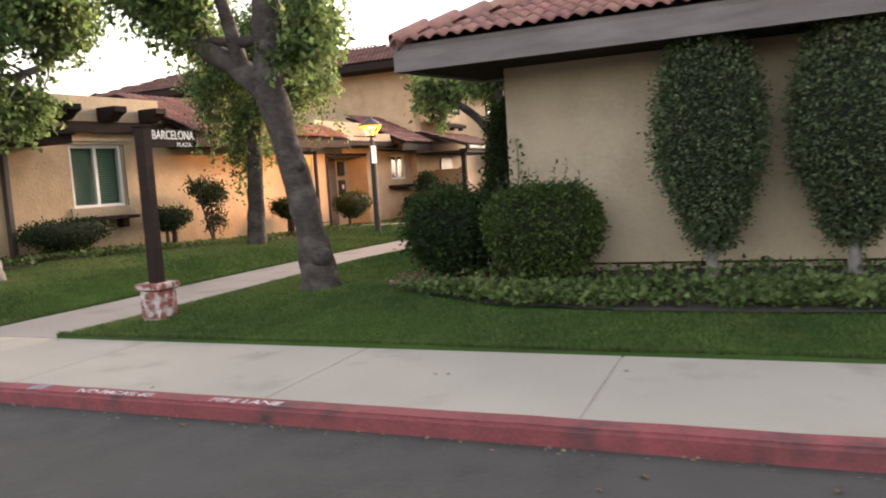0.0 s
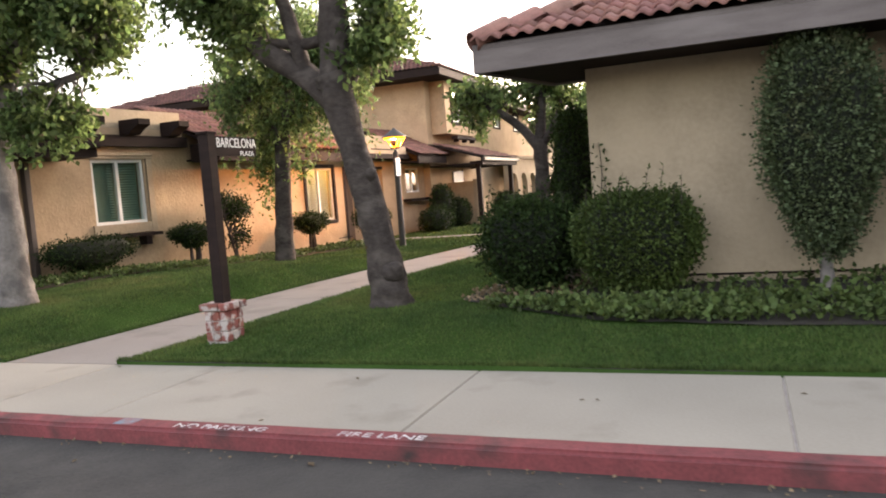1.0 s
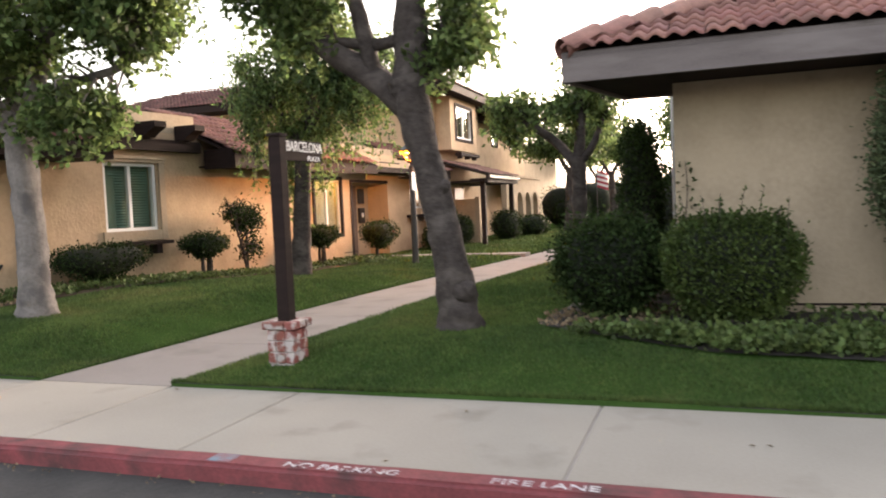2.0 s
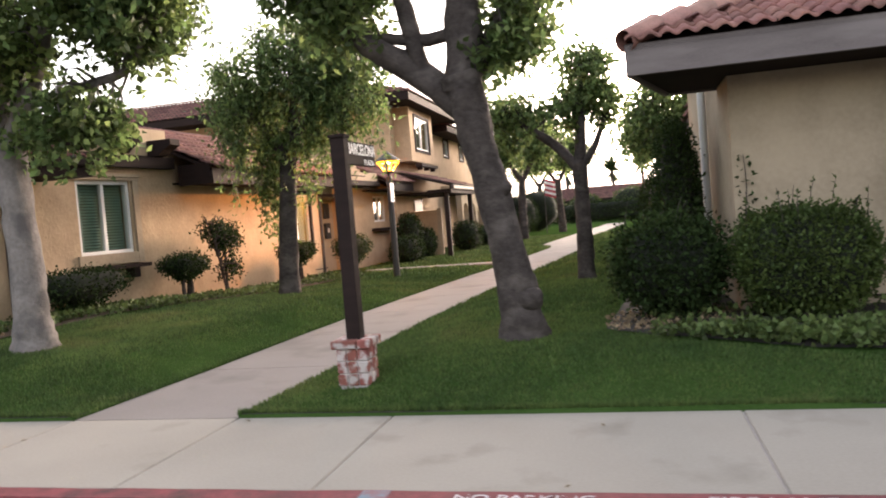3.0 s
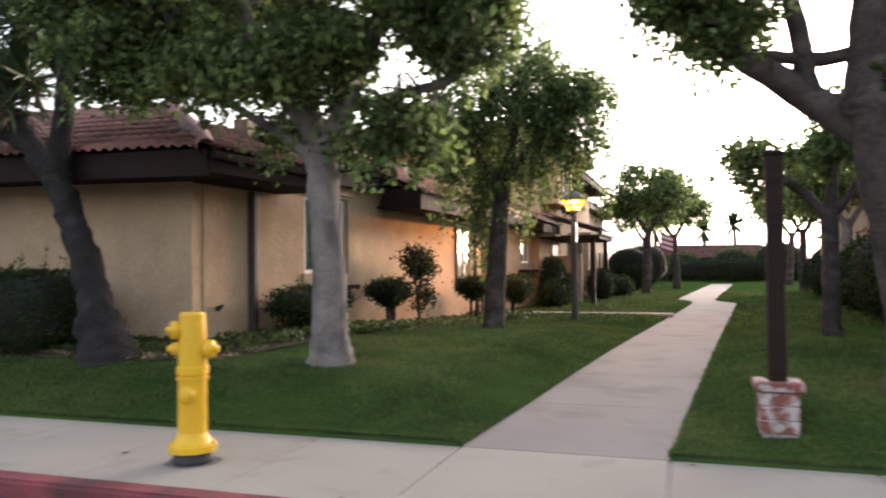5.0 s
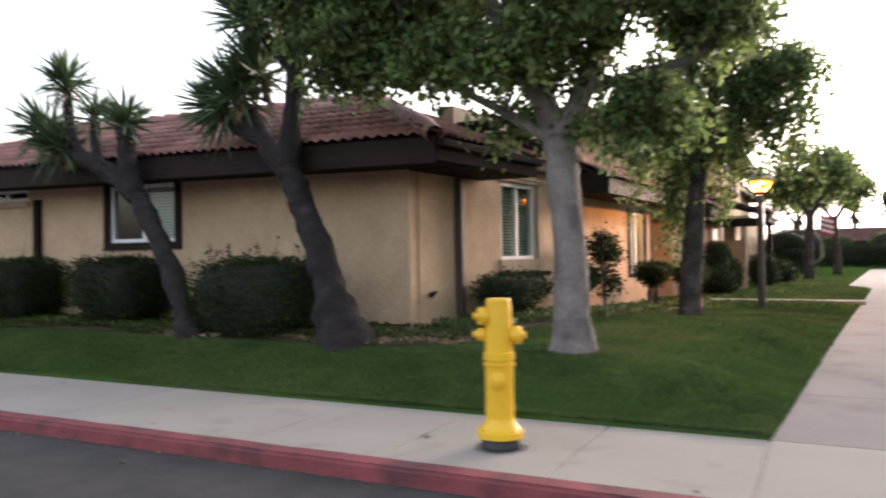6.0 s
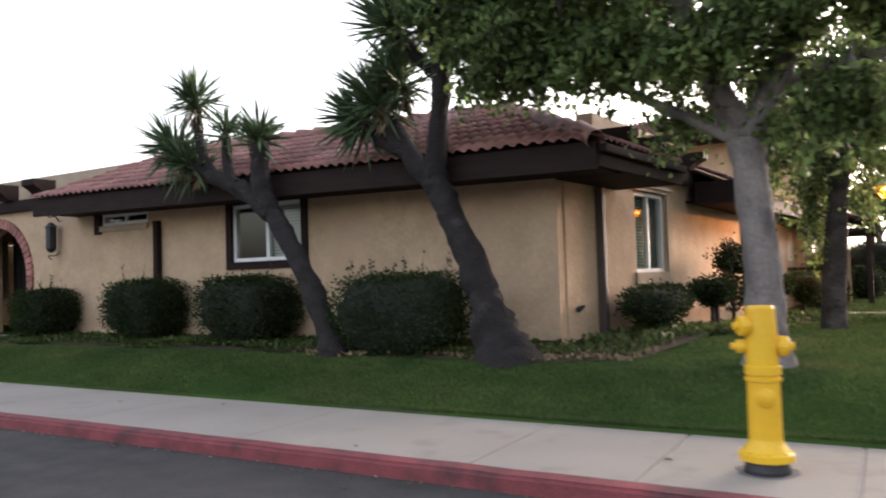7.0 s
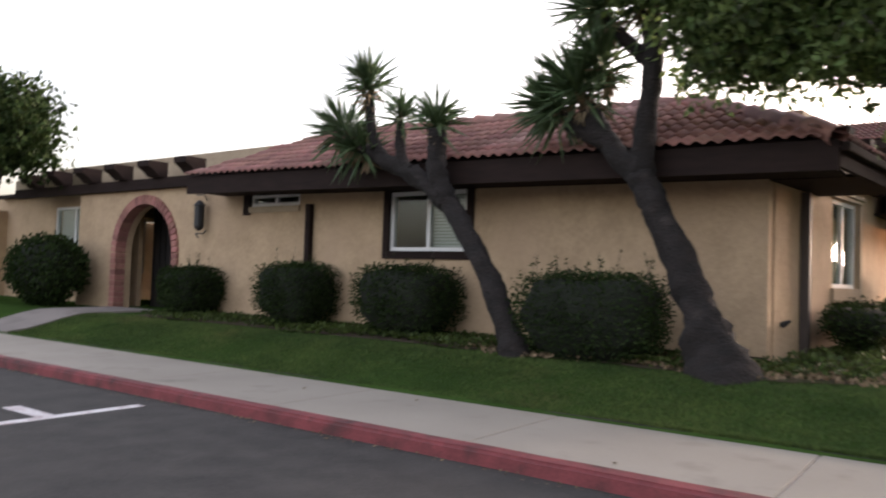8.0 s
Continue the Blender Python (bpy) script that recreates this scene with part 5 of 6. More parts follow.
# shrubs by the porch of the two-storey house
for cx, cy, z1, hx, hy, sd in ((-6.55, 18.0, 0.95, 0.45, 0.8, 71), (-6.6, 20.1, 1.15, 0.36, 0.45, 72), (-5.8, 23.0, 1.25, 0.5, 0.7, 73), (-6.75, 19.0, 1.62, 0.36, 0.36, 74), (-5.5, 26.0, 1.0, 0.6, 0.9, 75), (-5.6, 33.5, 2.3, 1.2, 1.2, 76), (-5.2, 40.0, 2.6, 1.3, 1.3, 77)):
    shrub("rounded_shrub", "rounded dark green clipped shrub by the porch", cx, cy, 0.14, z1, hx, hy, sd, 2600, LEAF_DARK, 0.07, 2.6, 0.4, group="shrubs by the porch")
# hedges by the corner house
shrub("clipped_hedge", "dense green clipped hedge with stray sprigs beside the stucco wall", 1.19, 3.72, 0.42, 1.26, 0.54, 0.40, 81, 15000, LEAF_HEDGE, 0.042, 3.6, 0.5, sprigs=12, tuck=0.15)
shrub("clipped_hedge", "darker loose hedge bush at the house corner", 0.10, 4.1, 0.40, 1.24, 0.47, 0.52, 82, 10000, LEAF_DARK, 0.05, 2.8, 0.5, sprigs=7, tuck=0.2, fuzz=0.06)
shrub("juniper_column", "tall dark column of clipped juniper at the house corner", 0.30, 5.45, 0.5, 2.28, 0.2, 0.42, 83, 8000, LEAF_DARK, 0.05, 3.0, 0.3, tuck=0.1)
for cx, sd in ((2.77, 84), (3.93, 85)):
    shrub("topiary_tree", "tall egg-shaped clipped topiary on a short pale trunk", cx, 3.74, 0.63, 2.54, 0.455, 0.36, sd, 21000, LEAF_TOPIARY, 0.042, 2.7, 0.5, stem=False, group="topiary trees by the wall", tuck=0.42, fuzz=0.045)
    v, f, _q = tube([(cx + 0.02, 3.7, 0.30), (cx, 3.7, 0.42), (cx, 3.72, 0.72), (cx, 3.72, 1.3)], [0.10, 0.06, 0.045, 0.03], 10, 0.15, sd)
    part("trunk", np_mesh("trunk", v, f, BARK_PALE, True), None, bpy.data.objects["topiary_tree" if sd == 84 else "topiary_tree.001"])
# loose bushes beyond the far hedge
for cx, cy, h, w, sd in ((-6.5, 57.5, 2.9, 1.5, 93), (-3.4, 58.5, 2.4, 1.3, 94), (0.2, 58, 2.7, 1.6, 95), (3.4, 57.5, 3.2, 1.8, 96), (7.0, 58, 2.8, 1.6, 97)):
    shrub("rounded_shrub", "loose dark bush beyond the far hedge", cx, cy, 0.3, h, w, 1.0, sd, 2600, LEAF_HEDGE, 0.13, 2.2, 0.5, group="bushes beyond the hedge")
# far hedge across the end of the walkway
shrub("long_hedge", "long dark clipped hedge across the end of the walkway", 1.5, 54, 0.3, 1.68, 8.5, 0.7, 86, 16000, LEAF_DARK, 0.14, 6.0, 0.2, tuck=0.02)
shrub("rounded_shrub", "dark loose shrub under a small tree by the porch", -22.2, 3.5, 0.45, 1.85, 1.0, 0.6, 92, 7000, LEAF_DARK, 0.08, 2.4, 0.4)
for cx, cy, h, sd in ((0.75, 8.0, 1.75, 98), (0.72, 10.6, 2.1, 99), (0.7, 13.0, 2.0, 87), (1.0, 17.0, 1.7, 88), (1.4, 24, 1.6, 89), (-5.3, 33, 1.6, 90), (-5.6, 39, 1.9, 91)):
    shrub("rounded_shrub", "dark rounded shrub beside the walkway lawn", cx, cy, 0.3, h, 0.7, 1.15, sd, 3600, LEAF_DARK, 0.08, 2.6, 0.4, group="shrubs along the walkway")


# yuccas
def rosette(P, d, n, L, rnd, w=0.055):
    """Stiff sword leaves fanned about a direction."""
    V, F = [], []
    d = np.array(d, dtype=float)
    d /= np.linalg.norm(d)
    for i in range(n):
        q = rnd.normal(size=3)
        q /= np.linalg.norm(q)
        q = q + d * rnd.uniform(-0.15, 1.3)
        q /= np.linalg.norm(q)
        s = np.cross(q, [0, 0, 1.0] + rnd.normal(size=3) * 0.3)
        s /= np.linalg.norm(s) + 1e-9
        u = np.cross(s, q)
        l = L * rnd.uniform(0.75, 1.1)
        sag = np.array([0, 0, -0.10 * l * rnd.uniform(0, 1)])
        o = np.array(P) + d * rnd.uniform(-0.10, 0.10)
        b = len(V)
        V += [o - s * w * 0.3, o + s * w * 0.3, o + q * l * 0.5 + s * w * 0.5 - u * 0.01, o + q * l * 0.5 + u * 0.012, o + q * l * 0.5 - s * w * 0.5 - u * 0.01, o + q * l + sag]
        F += [(b, b + 1, b + 2, b + 3), (b, b + 3, b + 4, b), (b + 3, b + 2, b + 5, b + 3), (b + 4, b + 3, b + 5, b + 4)]
    return np.array(V), F


def yucca(name, label, base, limbs, heads, seed):
    rnd = np.random.default_rng(seed)
    near = lambda p: (p[0] * 0.96 - 0.14, p[1] * 0.96 - 0.162, p[2] * 0.96 + 0.053 if p[2] > 0.3 else p[2] - 0.05)
    limbs = [([near(q) for q in p], r) for p, r in limbs]
    heads = [(near(q), d, n, L) for q, d, n, L in heads]
    base = near(base)
    ob = thing(name, base, label, "yucca")
    wood = [tube(p, r, 14 if i == 0 else 10, 0.38, seed + i, rings=54 if i == 0 else 26)[:2] for i, (p, r) in enumerate(limbs)]
    v, f = join_np(wood)
    part("trunk", np_mesh("trunk", v, f, BARK_YUCCA, True), None, ob)
    for P, d, n, L in heads:
        V, F = rosette(P, d, int(n * 1.35), L * 1.15, rnd, 0.045)
        me = bpy.data.meshes.new("leaf_head")
        me.from_pydata([tuple(q) for q in V], [], [tuple(dict.fromkeys(q)) for q in F])
        me.materials.append(YUCCA)
        part("leaf_head", me, None, ob)
        dn = np.array(d) * -1.0
        V, F = rosette(np.array(P) + dn * 0.16, (dn[0], dn[1], -1.2), n // 3, L * 0.55, rnd, 0.04)
        me = bpy.data.meshes.new("dry_skirt")
        me.from_pydata([tuple(q) for q in V], [], [tuple(dict.fromkeys(q)) for q in F])
        me.materials.append(DRYLEAF)
        part("dry_skirt", me, None, ob, "withered brown leaves")


Y = 3.45
yucca("yucca_tree", "leaning brown yucca tree with several spiky heads", (-11.1, Y - 0.25, 0.38),
      [([(-11.05, Y - 0.25, 0.25), (-11.17, Y - 0.22, 0.62), (-11.64, Y - 0.12, 1.45), (-12.25, Y, 2.2), (-12.85, Y, 2.62)], [0.22, 0.145, 0.12, 0.12, 0.11]),
       ([(-12.25, Y, 2.2), (-12.42, Y, 2.6), (-12.45, Y, 3.15)], [0.13, 0.125, 0.12]),
       ([(-12.8, Y, 2.58), (-13.02, Y, 2.8), (-13.06, Y, 3.3)], [0.09, 0.075, 0.06]),
       ([(-12.85, Y, 2.62), (-13.4, Y, 2.85), (-13.95, Y, 3.15)], [0.11, 0.09, 0.07]),
       ([(-13.3, Y, 2.8), (-13.55, Y, 3.2), (-13.6, Y, 3.75)], [0.08, 0.065, 0.05])],
      [((-12.45, Y, 3.25), (0, 0, 1), 70, 0.42), ((-13.06, Y, 3.4), (0, 0, 1), 46, 0.34), ((-14.05, Y, 3.25), (-0.6, 0, 0.8), 95, 0.58), ((-13.65, Y, 3.9), (-0.1, 0, 1), 75, 0.50), ((-13.75, Y, 2.98), (-0.3, -0.5, 0.5), 70, 0.5)], 101)
Y = 3.5
yucca("yucca_tree", "tall dark leaning yucca tree with dense spiky heads", (-8.91, Y - 0.25, 0.38),
      [([(-8.76, Y - 0.25, 0.2), (-8.87, Y - 0.22, 0.5), (-9.12, Y - 0.14, 1.15), (-9.51, Y - 0.05, 1.95), (-9.76, Y, 2.45)], [0.50, 0.285, 0.165, 0.14, 0.145]),
       ([(-9.72, Y, 2.35), (-10.09, Y, 2.75), (-10.39, Y, 3.2)], [0.15, 0.12, 0.10]),
       ([(-9.76, Y, 2.45), (-9.72, Y, 3.0), (-9.64, Y, 3.6), (-9.69, Y, 4.2)], [0.14, 0.115, 0.105, 0.10]),
       ([(-9.64, Y, 3.6), (-9.94, Y, 3.9), (-10.19, Y, 4.2)], [0.08, 0.07, 0.06]),
       ([(-10.14, Y, 2.8), (-10.54, Y, 3.0), (-10.74, Y, 3.2)], [0.09, 0.08, 0.07])],
      [((-10.49, Y, 3.4), (-0.4, 0, 1), 130, 0.62), ((-10.79, Y, 3.25), (-0.8, -0.2, 0.5), 110, 0.55), ((-10.29, Y, 4.35), (-0.5, 0, 1), 120, 0.6), ((-9.69, Y, 4.4), (0.1, 0, 1), 120, 0.62), ((-10.24, Y, 3.7), (-0.2, -0.4, 0.8), 90, 0.5), ((-9.34, Y, 4.6), (0.5, 0, 0.8), 90, 0.55)], 103)

# planting beds and ground cover
def bed(name, label, pts, mat, lift=0.018):
    bm = bmesh.new()
    f = bm.faces.new([bm.verts.new((x, y, 0)) for x, y in pts])
    bmesh.ops.triangulate(bm, faces=[f])
    bmesh.ops.subdivide_edges(bm, edges=list(bm.edges), cuts=5, use_grid_fill=True)
    for v in bm.verts:
        v.co.z = g(v.co.x, v.co.y) + lift + 0.02 * noise.noise(v.co * 4)
    return tagged(part(name, bm, mat), label, "bed", kind="structure")


bed("mulch_bed", "dry brown mulch bed under the yuccas", [(-8.0, 2.85), (-7.3, 3.4), (-7.2, 6), (-6.4, 13), (-7.6, 13), (-8.49, 4.3), (-18.5, 4.3), (-18.5, 3.15), (-12, 3.05), (-9.6, 2.9)], MULCH)
bed("soil_bed", "dark soil bed with ivy by the corner house", [(-0.5, 3.5), (0.1, 2.95), (1.0, 2.5), (2.2, 2.35), (9, 2.35), (9, 4.19), (0.75, 4.19), (0.6, 6), (-0.3, 5.5)], EARTH)


def ivy(name, label, n, xr, yr, seed, inside, size=0.075, mat=IVY, lift=0.07):
    rnd = np.random.default_rng(seed)
    P = np.column_stack([rnd.uniform(*xr, n), rnd.uniform(*yr, n)])
    dens = np.array([noise.noise(Vector((a * 1.7, b * 1.7, seed))) for a, b in P])
    P = P[(inside(P[:, 0], P[:, 1])) & (dens > rnd.uniform(-0.9, 0.1, n))]
    z = gz(P[:, 0], P[:, 1]) + 0.03 + lift * rnd.uniform(0, 1, len(P)) ** 0.8
    V, F = leaf_quads(np.column_stack([P, z]), size, size * 0.85, rnd, 0.05, np.tile([0, -0.3, 0.5], (len(P), 1)))
    tagged(new(name, np_mesh(name, V, F, mat)), label, "ivy", kind="stuff")


ivy("ivy", "glossy green ivy ground cover in the bed", 44000, (-0.1, 8.0), (2.35, 4.15), 111, lambda x, y: (y > 2.42 + 0.5 * S((1.4 - x) / 1.5)) & (rng.uniform(0, 1, len(x)) > 0.93 * S((y - 2.85) / 0.35)), 0.062, IVY, 0.075)
ivy("ivy", "low ivy and weeds along the side wall", 12000, (-8.4, -6.0), (4.4, 13.8), 112, lambda x, y: (x < -7.3 + 0.11 * (y - 4.25) + 0.2 * np.sin(y * 2.1)) & (x > -8.4 + 0.11 * (y - 4.25)), 0.07)
ivy("ivy", "sparse weeds along the front wall", 9000, (-18.4, -7.4), (2.95, 4.2), 113, lambda x, y: (y > 3.1 + 0.15 * np.sin(x * 2.3)), 0.055, LEAF_HEDGE, 0.06)


# cut earth edges of the turf
def turf_edge(label, pts, zf, w=0.02, h=0.026):
    n = len(pts)
    V = []
    for i, (x, y, nx, ny) in enumerate(pts):
        k = h * (0.8 + 0.35 * noise.noise(Vector((x * 3, y * 3, 5))))
        z = float(zf(x, y))
        for a, b in ((0, -0.05), (0.003, k), (w, k + 0.004), (w, -0.05)):
            V.append((x + nx * a, y + ny * a, z + b))
    F = [(4 * i + j, 4 * i + 4 + j, 4 * i + 5 + j, 4 * i + 1 + j) for i in range(n - 1) for j in range(3)]
    tagged(new("turf_edge", np_mesh("turf_edge", V, F, EARTH)), label, "lawn edge", kind="structure")


for x0, x1 in ((-32, -20.83), (-19.27, PL - 0.02), (PR + 0.02, 14)):
    turf_edge("dark cut earth edge of the lawn along the pavement", [(x, EDGE + 0.004, 0, 1) for x in np.arange(x0, x1, 0.09)], lambda x, y: 0.15)
for u, s in ((PL - 0.006, -1), (PR + 0.006, 1)):
    turf_edge("dark cut earth edge of the lawn along the walkway", [(u + float(sk(y)), y, s, 0) for y in np.arange(EDGE + 0.03, 20, 0.1) if s > 0 or not 14.8 < y < 15.45], lambda x, y: hp(y), h=0.024)


# grass blades over the near lawn
def blades(n, xr, yr, seed, keep, h=0.032, w=0.0055):
    rnd = np.random.default_rng(seed)
    x, y = rnd.uniform(*xr, n), rnd.uniform(*yr, n)
    k = keep(x, y)
    x, y = x[k], y[k]
    m = len(x)
    z = gz(x, y) - 0.008
    a = rnd.uniform(0, 6.283, m)
    hh = h * rnd.uniform(0.5, 1.3, m)
    lean = rnd.normal(size=(m, 2)) * 0.35 * hh[:, None]
    p = np.column_stack([x, y, z])
    s = np.column_stack([np.cos(a) * w, np.sin(a) * w, np.zeros(m)])
    t = p + np.column_stack([lean, hh])
    return np.stack([p - s, p + s, t], 1).reshape(-1, 3), np.arange(3 * m).reshape(m, 3)


def off_path(x, y):
    u = x - sk(y)
    return ((u < PL + 0.015) | (u > PR - 0.015)) & ~((x < -3.2) & (y > 14.83) & (y < 15.42))


def lawn_ok(x, y):
    bedL = (y > 3.12 + 0.12 * np.sin(x * 2.3) + 0.06 * np.sin(x * 7.1)) & (x < -7.9) | (x < -7.25 + 0.11 * (y - 4.25) + 0.1 * np.sin(y * 3.3)) & (y > 3.3)
    bedR = (x > 0.2) & (y > 2.38 + 0.5 * S((1.4 - x) / 1.5)) | (x > -0.4) & (y > 3.3)
    return off_path(x, y) & ~bedL & ~bedR


sets = [blades(330000, (-9, 6), (EDGE + 0.014, 4.6), 201, lawn_ok), blades(110000, (-20, -9), (EDGE + 0.014, 3.2), 202, lawn_ok), blades(120000, (-7.4, 0.4), (4.6, 12), 203, lawn_ok, 0.045, 0.008), blades(70000, (-7.4, 2.4), (12, 32), 205, off_path, 0.06, 0.016), blades(16000, (-9, 6), (EDGE + 0.018, EDGE + 0.05), 204, off_path, 0.045)]
v, f = join_np(sets)
tagged(new("grass", np_mesh("grass", v, f, GRASS)), "short mown green grass", "grass", kind="stuff")


# climbing sprig on the corner house wall
vine = thing("climbing_vine", (0.82, 4.15, 0.5), "thin climbing vine shoot on the stucco wall", "vine")
v, f, q = tube([(0.86, 4.1, 0.5), (0.8, 4.17, 1.1), (0.83, 4.185, 1.5), (0.815, 4.18, 1.8)], [0.008, 0.006, 0.005, 0.003], 5, rings=12)
part("stem", np_mesh("stem", v, f, BARK, True), None, vine)
P = np.array([(0.82 + (0.05 if k % 2 else -0.05), 4.15, 1.15 + 0.045 * (k // 2)) for k in range(30)])
V, F = leaf_quads(P, 0.06, 0.04, np.random.default_rng(77), 0.1)
part("foliage", np_mesh("foliage", V, F, LEAF_DARK), None, vine, kind="stuff")

# far palms over the roofs
for X, Yp, H, sd in ((-1.6, 78, 4.9, 121), (1.5, 82, 5.6, 122), (-6.5, 80, 5.2, 123)):
    rnd = np.random.default_rng(sd)
    palm = thing("palm_tree", (X, Yp, 0.2), "distant palm tree above the roofs", "palm")
    v, f, q = tube([(X, Yp, 0.1), (X + 0.2, Yp, H * 0.6), (X + 0.1, Yp, H)], [0.25, 0.2, 0.2], 8, 0.1, sd)
    part("trunk", np_mesh("trunk", v, f, BARK, True), None, palm)
    V, F = rosette((X + 0.1, Yp, H), (0, 0, 1), 46, 2.0, rnd, 0.35)
    me = bpy.data.meshes.new("frond_head")
    me.from_pydata([tuple(p) for p in V], [], [tuple(dict.fromkeys(p)) for p in F])
    me.materials.append(LEAF_DARK)
    part("frond_head", me, None, palm)

ivy("leaf_litter", "dry brown leaf litter round the yucca foot", 2600, (-11.6, -7.3), (2.8, 4.0), 131, lambda x, y: y > 2.9 + 0.15 * np.sin(x * 3.1), 0.05, DRYLEAF, 0.015)
ivy("leaf_litter", "dry leaf litter at the end of the bed", 900, (-0.5, 0.6), (2.9, 4.2), 132, lambda x, y: x > -0.5 + 0.8 * S((3.5 - y) / 0.6), 0.04, DRYLEAF, 0.012)

# ---- things on pavement and lawn ----
# street sign post on a brick pier
px, py = -2.32, 2.14
PIERTOP = 0.585
pz = g(px, py)
pier = thing("sign_post", (px, py, pz), "dark wooden sign post on a whitewashed brick pier", "sign post")
part("mortar_core", box(px - 0.108, px + 0.108, py - 0.108, py + 0.108, pz - 0.1, PIERTOP - 0.012), MORTAR, pier)


def brick_data(length, width, height):
    bb = box(-length / 2, length / 2, -width / 2, width / 2, -height / 2, height / 2)
    bmesh.ops.bevel(bb, geom=list(bb.edges), offset=0.007, segments=1, affect="EDGES")
    me = bpy.data.meshes.new("brick")
    bb.to_mesh(me)
    bb.free()
    me.materials.append(BRICK)
    return me


# square courses of upright brick ends under a proud pinwheel cap
CAPBRICK, ENDBRICK = brick_data(0.196, 0.094, 0.062), brick_data(0.077, 0.077, 0.086)


def lay_brick(data, m):
    ob = new("brick", data)
    ob.matrix_world = Matrix.Translation((px, py, 0)) @ m @ pose(0, 0, 0, random.uniform(-1, 1), random.uniform(-1, 1), random.uniform(-1.5, 1.5))
    ob.parent = pier
    ob.matrix_parent_inverse = Matrix.Translation(-Vector(pier.location))


for q in range(4):
    lay_brick(CAPBRICK, Matrix.Rotation(q * math.pi / 2, 4, "Z") @ Matrix.Translation((-0.053, -0.104, PIERTOP - 0.033)))
for k in range(3):
    for a in (-1, 0, 1):
        for b in (-1, 0, 1):
            if a or b:
                lay_brick(ENDBRICK, Matrix.Translation((0.083 * a, 0.083 * b, PIERTOP - 0.115 - 0.094 * k)))
part("post", box(px - 0.055, px + 0.055, py - 0.055, py + 0.055, PIERTOP - 0.02, 2.10), TRIM, pier, bevel=0.006)
part("post_cap", box(px - 0.065, px + 0.065, py - 0.07, py + 0.065, 2.10, 2.125), TRIM, pier, bevel=0.008)
SB = Matrix.Translation((px, py + 0.056, 0)) @ Matrix.Rotation(radians(-3), 4, "Z")
bm = bmesh.new()
add_box(bm, -0.022, 0.022, 0.0, 0.60, 1.91, 2.09, SB)
board = part("sign_board", bm, TRIM, pier, "dark board with white lettering", bevel=0.004)
tm = SB @ Matrix.Translation((0.024, 0.04, 1.99)) @ Matrix(((0, 0, 1), (1, 0, 0), (0, 1, 0))).to_4x4()
writing("letters", "BARCELONA", 0.125, tm @ Matrix.Diagonal((0.78, 1.0, 1, 1)), WHITE, pier, "white lettering", 0.002)
tm = SB @ Matrix.Translation((0.024, 0.36, 1.915)) @ Matrix(((0, 0, 1), (1, 0, 0), (0, 1, 0))).to_4x4()
writing("letters", "PLAZA", 0.062, tm @ Matrix.Diagonal((1.1, 1.0, 1, 1)), WHITE, pier, "white lettering", 0.002)

# fire hydrant
hx, hy, hz = -5.865, 0.645, 0.15
hyd = thing("fire_hydrant", (hx, hy, hz), "bright yellow fire hydrant standing on the pavement", "hydrant")
part("base_collar", lathe([(0.125, 0.0), (0.125, 0.02), (0.115, 0.06), (0.115, 0.075)], 24, (hx, hy, hz)), BLACK, hyd, "black collar at the ground", smooth=False)
part("foot_flange", lathe([(0.148, 0.075), (0.148, 0.112), (0.143, 0.117), (0.125, 0.125), (0.10, 0.165)], 32, (hx, hy, hz)), YELLOW, hyd)
part("barrel", lathe([(0.10, 0.16), (0.090, 0.19), (0.088, 0.55), (0.098, 0.555), (0.098, 0.60), (0.088, 0.605), (0.087, 0.74), (0.084, 0.82), (0.080, 0.88), (0.079, 0.925), (0.072, 0.94), (0.0, 0.943)], 32, (hx, hy, hz)), YELLOW, hyd)
part("rib", lathe([(0.090, 0.515), (0.100, 0.518), (0.100, 0.535), (0.090, 0.538)], 32, (hx, hy, hz)), YELLOW, hyd)
for k in range(8):
    a = k * math.pi / 4 + 0.2
    part("flange_bolt", lathe([(0.012, 0.112), (0.012, 0.128), (0.0, 0.13)], 6, (hx + 0.13 * math.cos(a), hy + 0.13 * math.sin(a), hz)), YELLOW, hyd)
STAIN = material("damp_dark_stain", (0.20, 0.185, 0.175), 0.9, (0.12, 0.11, 0.105), 9, 60, 0.2, 0.003)
bm = bmesh.new()
ring = [bm.verts.new((hx + (0.175 + 0.05 * noise.noise(Vector((math.cos(q * 0.35) * 2, math.sin(q * 0.35) * 2, 1)))) * math.cos(q * math.pi / 9), hy + 0.165 * math.sin(q * math.pi / 9), 0.1515)) for q in range(18)]
bm.faces.new(ring)
part("stain", bm, STAIN, pavement, "dark damp stain round the hydrant foot")


def nozzle(ang, z, r, l, nut):
    d = Matrix.Rotation(radians(ang), 3, "Z") @ Matrix.Rotation(radians(90), 3, "Y")
    n = part("outlet", lathe([(r * 0.8, 0.05), (r * 0.8, 0.085), (r, 0.09), (r, 0.09 + l), (r * 0.85, 0.098 + l), (nut, 0.102 + l), (nut, 0.125 + l), (0.0, 0.127 + l)], 16, (hx, hy, hz + z), d), YELLOW, hyd, "capped outlet")
    return n


nozzle(215, 0.83, 0.058, 0.035, 0.022)
nozzle(12, 0.71, 0.058, 0.045, 0.024)
nozzle(190, 0.71, 0.040, 0.04, 0.02)
nozzle(-75, 0.43, 0.055, 0.012, 0.022)

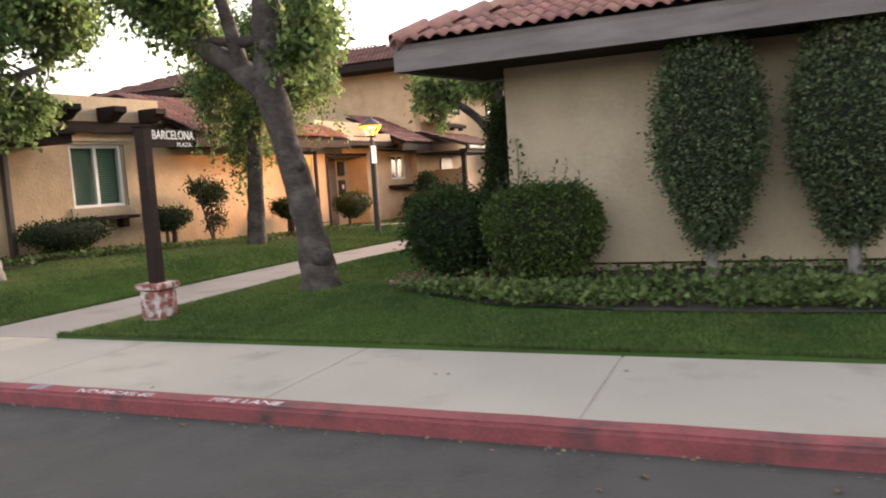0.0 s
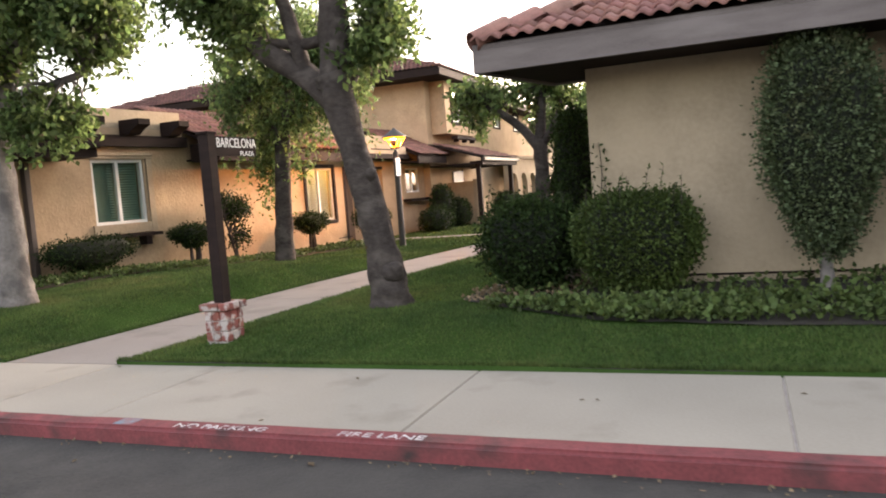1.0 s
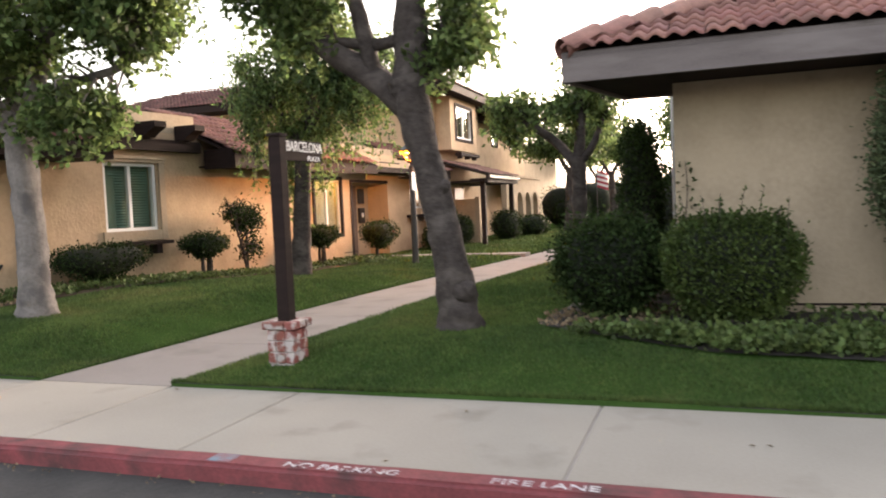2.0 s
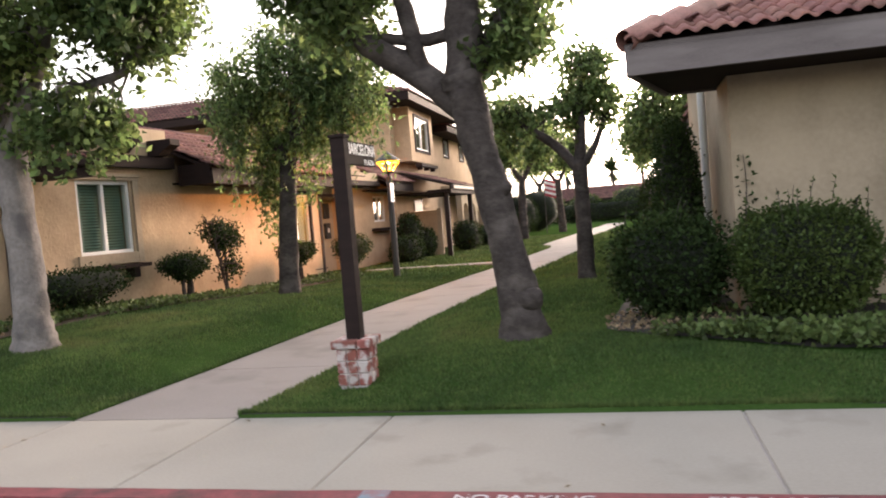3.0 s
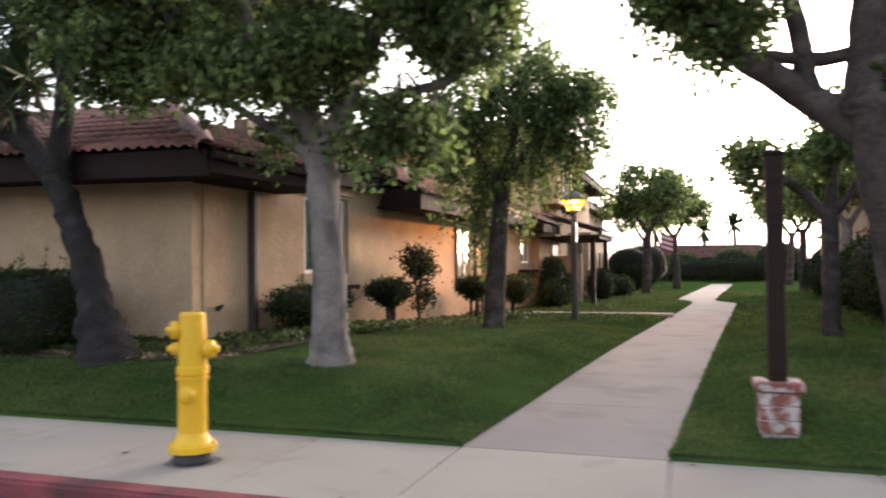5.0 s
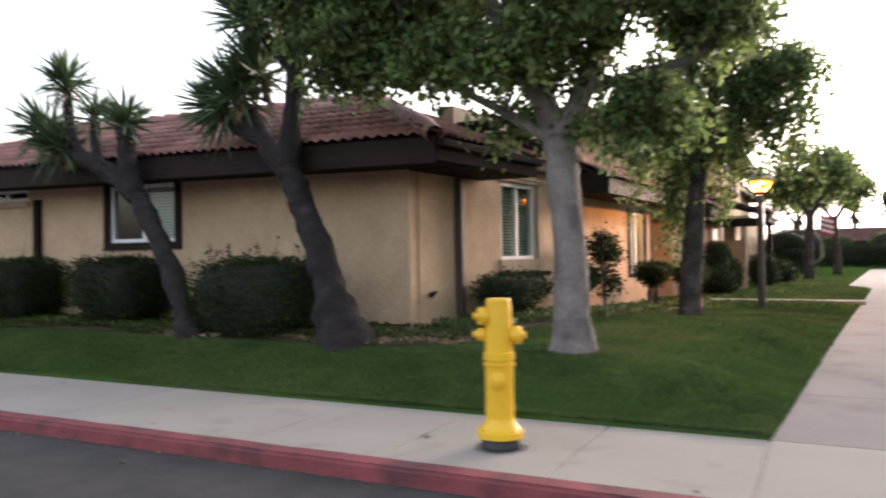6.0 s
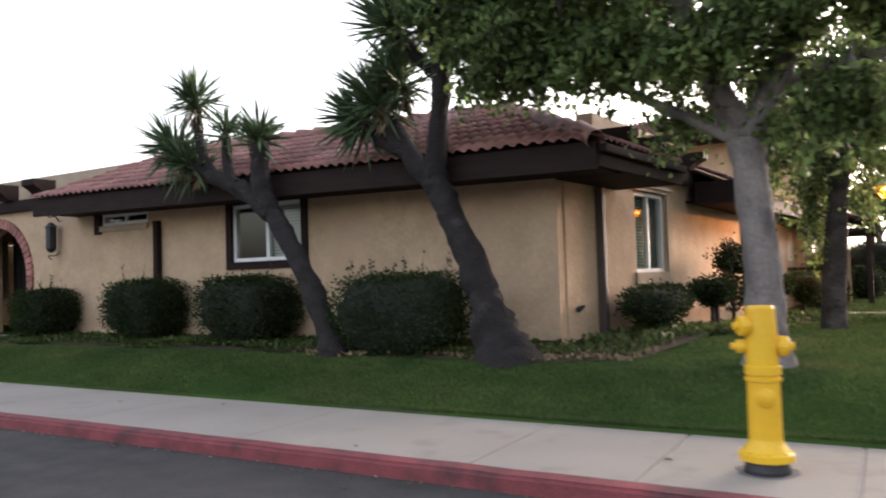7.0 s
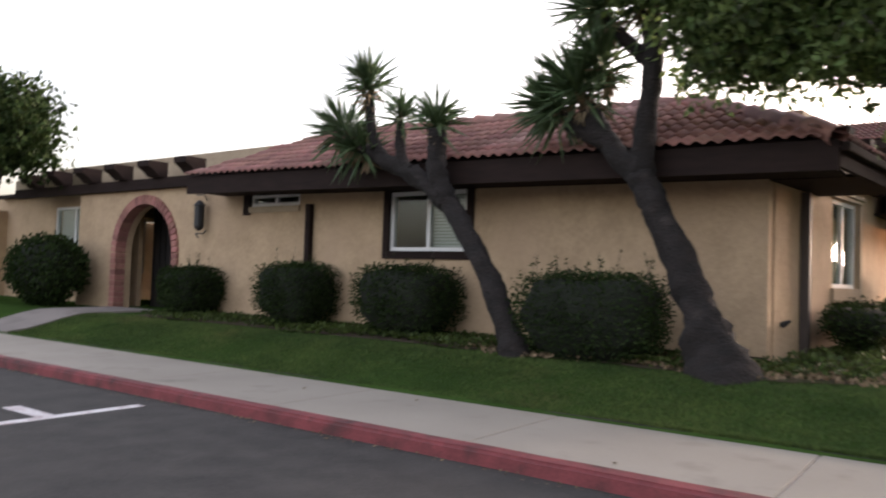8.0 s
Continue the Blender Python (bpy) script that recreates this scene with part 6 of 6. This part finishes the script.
# lamp on the lawn
lx, ly = -5.14, 12.28
lz = g(lx, ly)
lamp = thing("garden_lamp", (lx, ly, lz), "dark lamp post with conical hood and lit amber lantern", "lamp post")
part("post", lathe([(0.075, lz - 0.05), (0.07, lz + 0.4), (0.06, 2.40), (0.03, 2.42), (0.03, 2.50)], 14, (lx, ly, 0)), POSTGREY, lamp)
part("lantern_base", lathe([(0.08, 2.47), (0.11, 2.50), (0.09, 2.53)], 14, (lx, ly, 0)), BLACK, lamp)
part("glow_ring", lathe([(0.235, 2.69), (0.25, 2.715), (0.25, 2.735), (0.0, 2.74)], 18, (lx, ly, 0)), LAMPGLOW, lamp, "lit amber lantern glass")
for k in range(5):
    a = k * 2 * math.pi / 5 + 0.4
    v, f, _q = tube([(lx + 0.1 * math.cos(a), ly + 0.1 * math.sin(a), 2.53), (lx + 0.23 * math.cos(a), ly + 0.23 * math.sin(a), 2.70)], [0.011, 0.013], 6, rings=3)
    part("cage_bar", np_mesh("cage_bar", v, f, LAMPGLOW, True), None, lamp)
part("hood", lathe([(0.28, 2.73), (0.275, 2.752), (0.15, 2.84), (0.05, 2.91), (0.012, 2.95)], 18, (lx, ly, 0)), POSTGREY, lamp, smooth=False)
ld = bpy.data.lights.new("lantern_bulb", "POINT")
ld.energy, ld.color, ld.shadow_soft_size = 58, (1.0, 0.42, 0.10), 0.04
ld.specular_factor = 0.15
lo = new("lantern_bulb", ld)
lo.location = (lx, ly, 2.63)
notice = part("notice", box(lx + 0.05, lx + 0.07, ly - 0.17, ly + 0.06, 1.86, 2.26), WHITE, lamp, "small white notice plate", bevel=0.003)
bm = bmesh.new()
for k in range(5):
    add_box(bm, lx + 0.071, lx + 0.074, ly - 0.13, ly + 0.02, 1.92 + 0.06 * k, 1.94 + 0.06 * k)
part("notice_lines", bm, BLACK, lamp, "dark lines of small print")

# litter: fallen leaves on pavement and kerb
rndl = np.random.default_rng(5)
for k in range(26):
    x, y = rndl.uniform(-12, 4.5), rndl.choice([rndl.uniform(-0.5, -0.05), rndl.uniform(0.2, 1.45)])
    z = ROADZ + 0.006 if y < 0 else 0.156
    bm = bmesh.new()
    s = rndl.uniform(0.02, 0.045)
    a = rndl.uniform(0, 6.28)
    vs = [bm.verts.new((x + s * q * math.cos(a) - s * w * math.sin(a), y + s * q * math.sin(a) + s * w * math.cos(a), z + hgt)) for q, w, hgt in ((-1, 0, 0), (0, 0.45, 0.006), (1, 0, 0.002), (0, -0.45, 0.006), (0, 0, 0.0))]
    for i in range(4):
        bm.faces.new((vs[i], vs[(i + 1) % 4], vs[4]))
    bmesh.ops.solidify(bm, geom=list(bm.faces), thickness=0.001)
    tagged(part("fallen_leaf", bm, DRYLEAF), "dry brown fallen leaf on the ground", "leaf", "fallen leaves")


# small flag on a pole far along the walkway
fx, fy = -4.2, 35.0
flag = thing("garden_flag", (fx, fy, g(fx, fy)), "red and white striped flag on a thin pole", "flag")
part("pole", lathe([(0.018, g(fx, fy)), (0.018, 3.05)], 8, (fx, fy, 0)), POSTGREY, flag)
for k in range(7):
    bm = bmesh.new()
    for q in range(9):
        w = 0.03 * math.sin(q * 0.9)
        add_box(bm, fx + 0.02 + 0.06 * q, fx + 0.08 + 0.06 * q, fy - 0.004 + w, fy + 0.004 + w, 2.12 + 0.12 * k - 0.02 * q, 2.24 + 0.12 * k - 0.02 * q)
    part("stripe", bm, FLAGRED if k % 2 == 0 else WHITE, flag)

# dry bits swept along the kerb
rk = np.random.default_rng(15)
n = 420
P = np.column_stack([rk.uniform(-16, 5, n), -np.abs(rk.normal(size=n)) * 0.06 - 0.012, np.full(n, ROADZ + 0.004)])
V, F = leaf_quads(P, 0.03, 0.016, rk, 0.0, np.tile([0, 0, 0.02], (n, 1)))
V[:, 2] = np.clip(V[:, 2], ROADZ + 0.002, ROADZ + 0.02)
tagged(new("leaf_litter", np_mesh("leaf_litter", V, F, DRYLEAF)), "dry leaf bits lying along the kerb", "litter", kind="stuff")
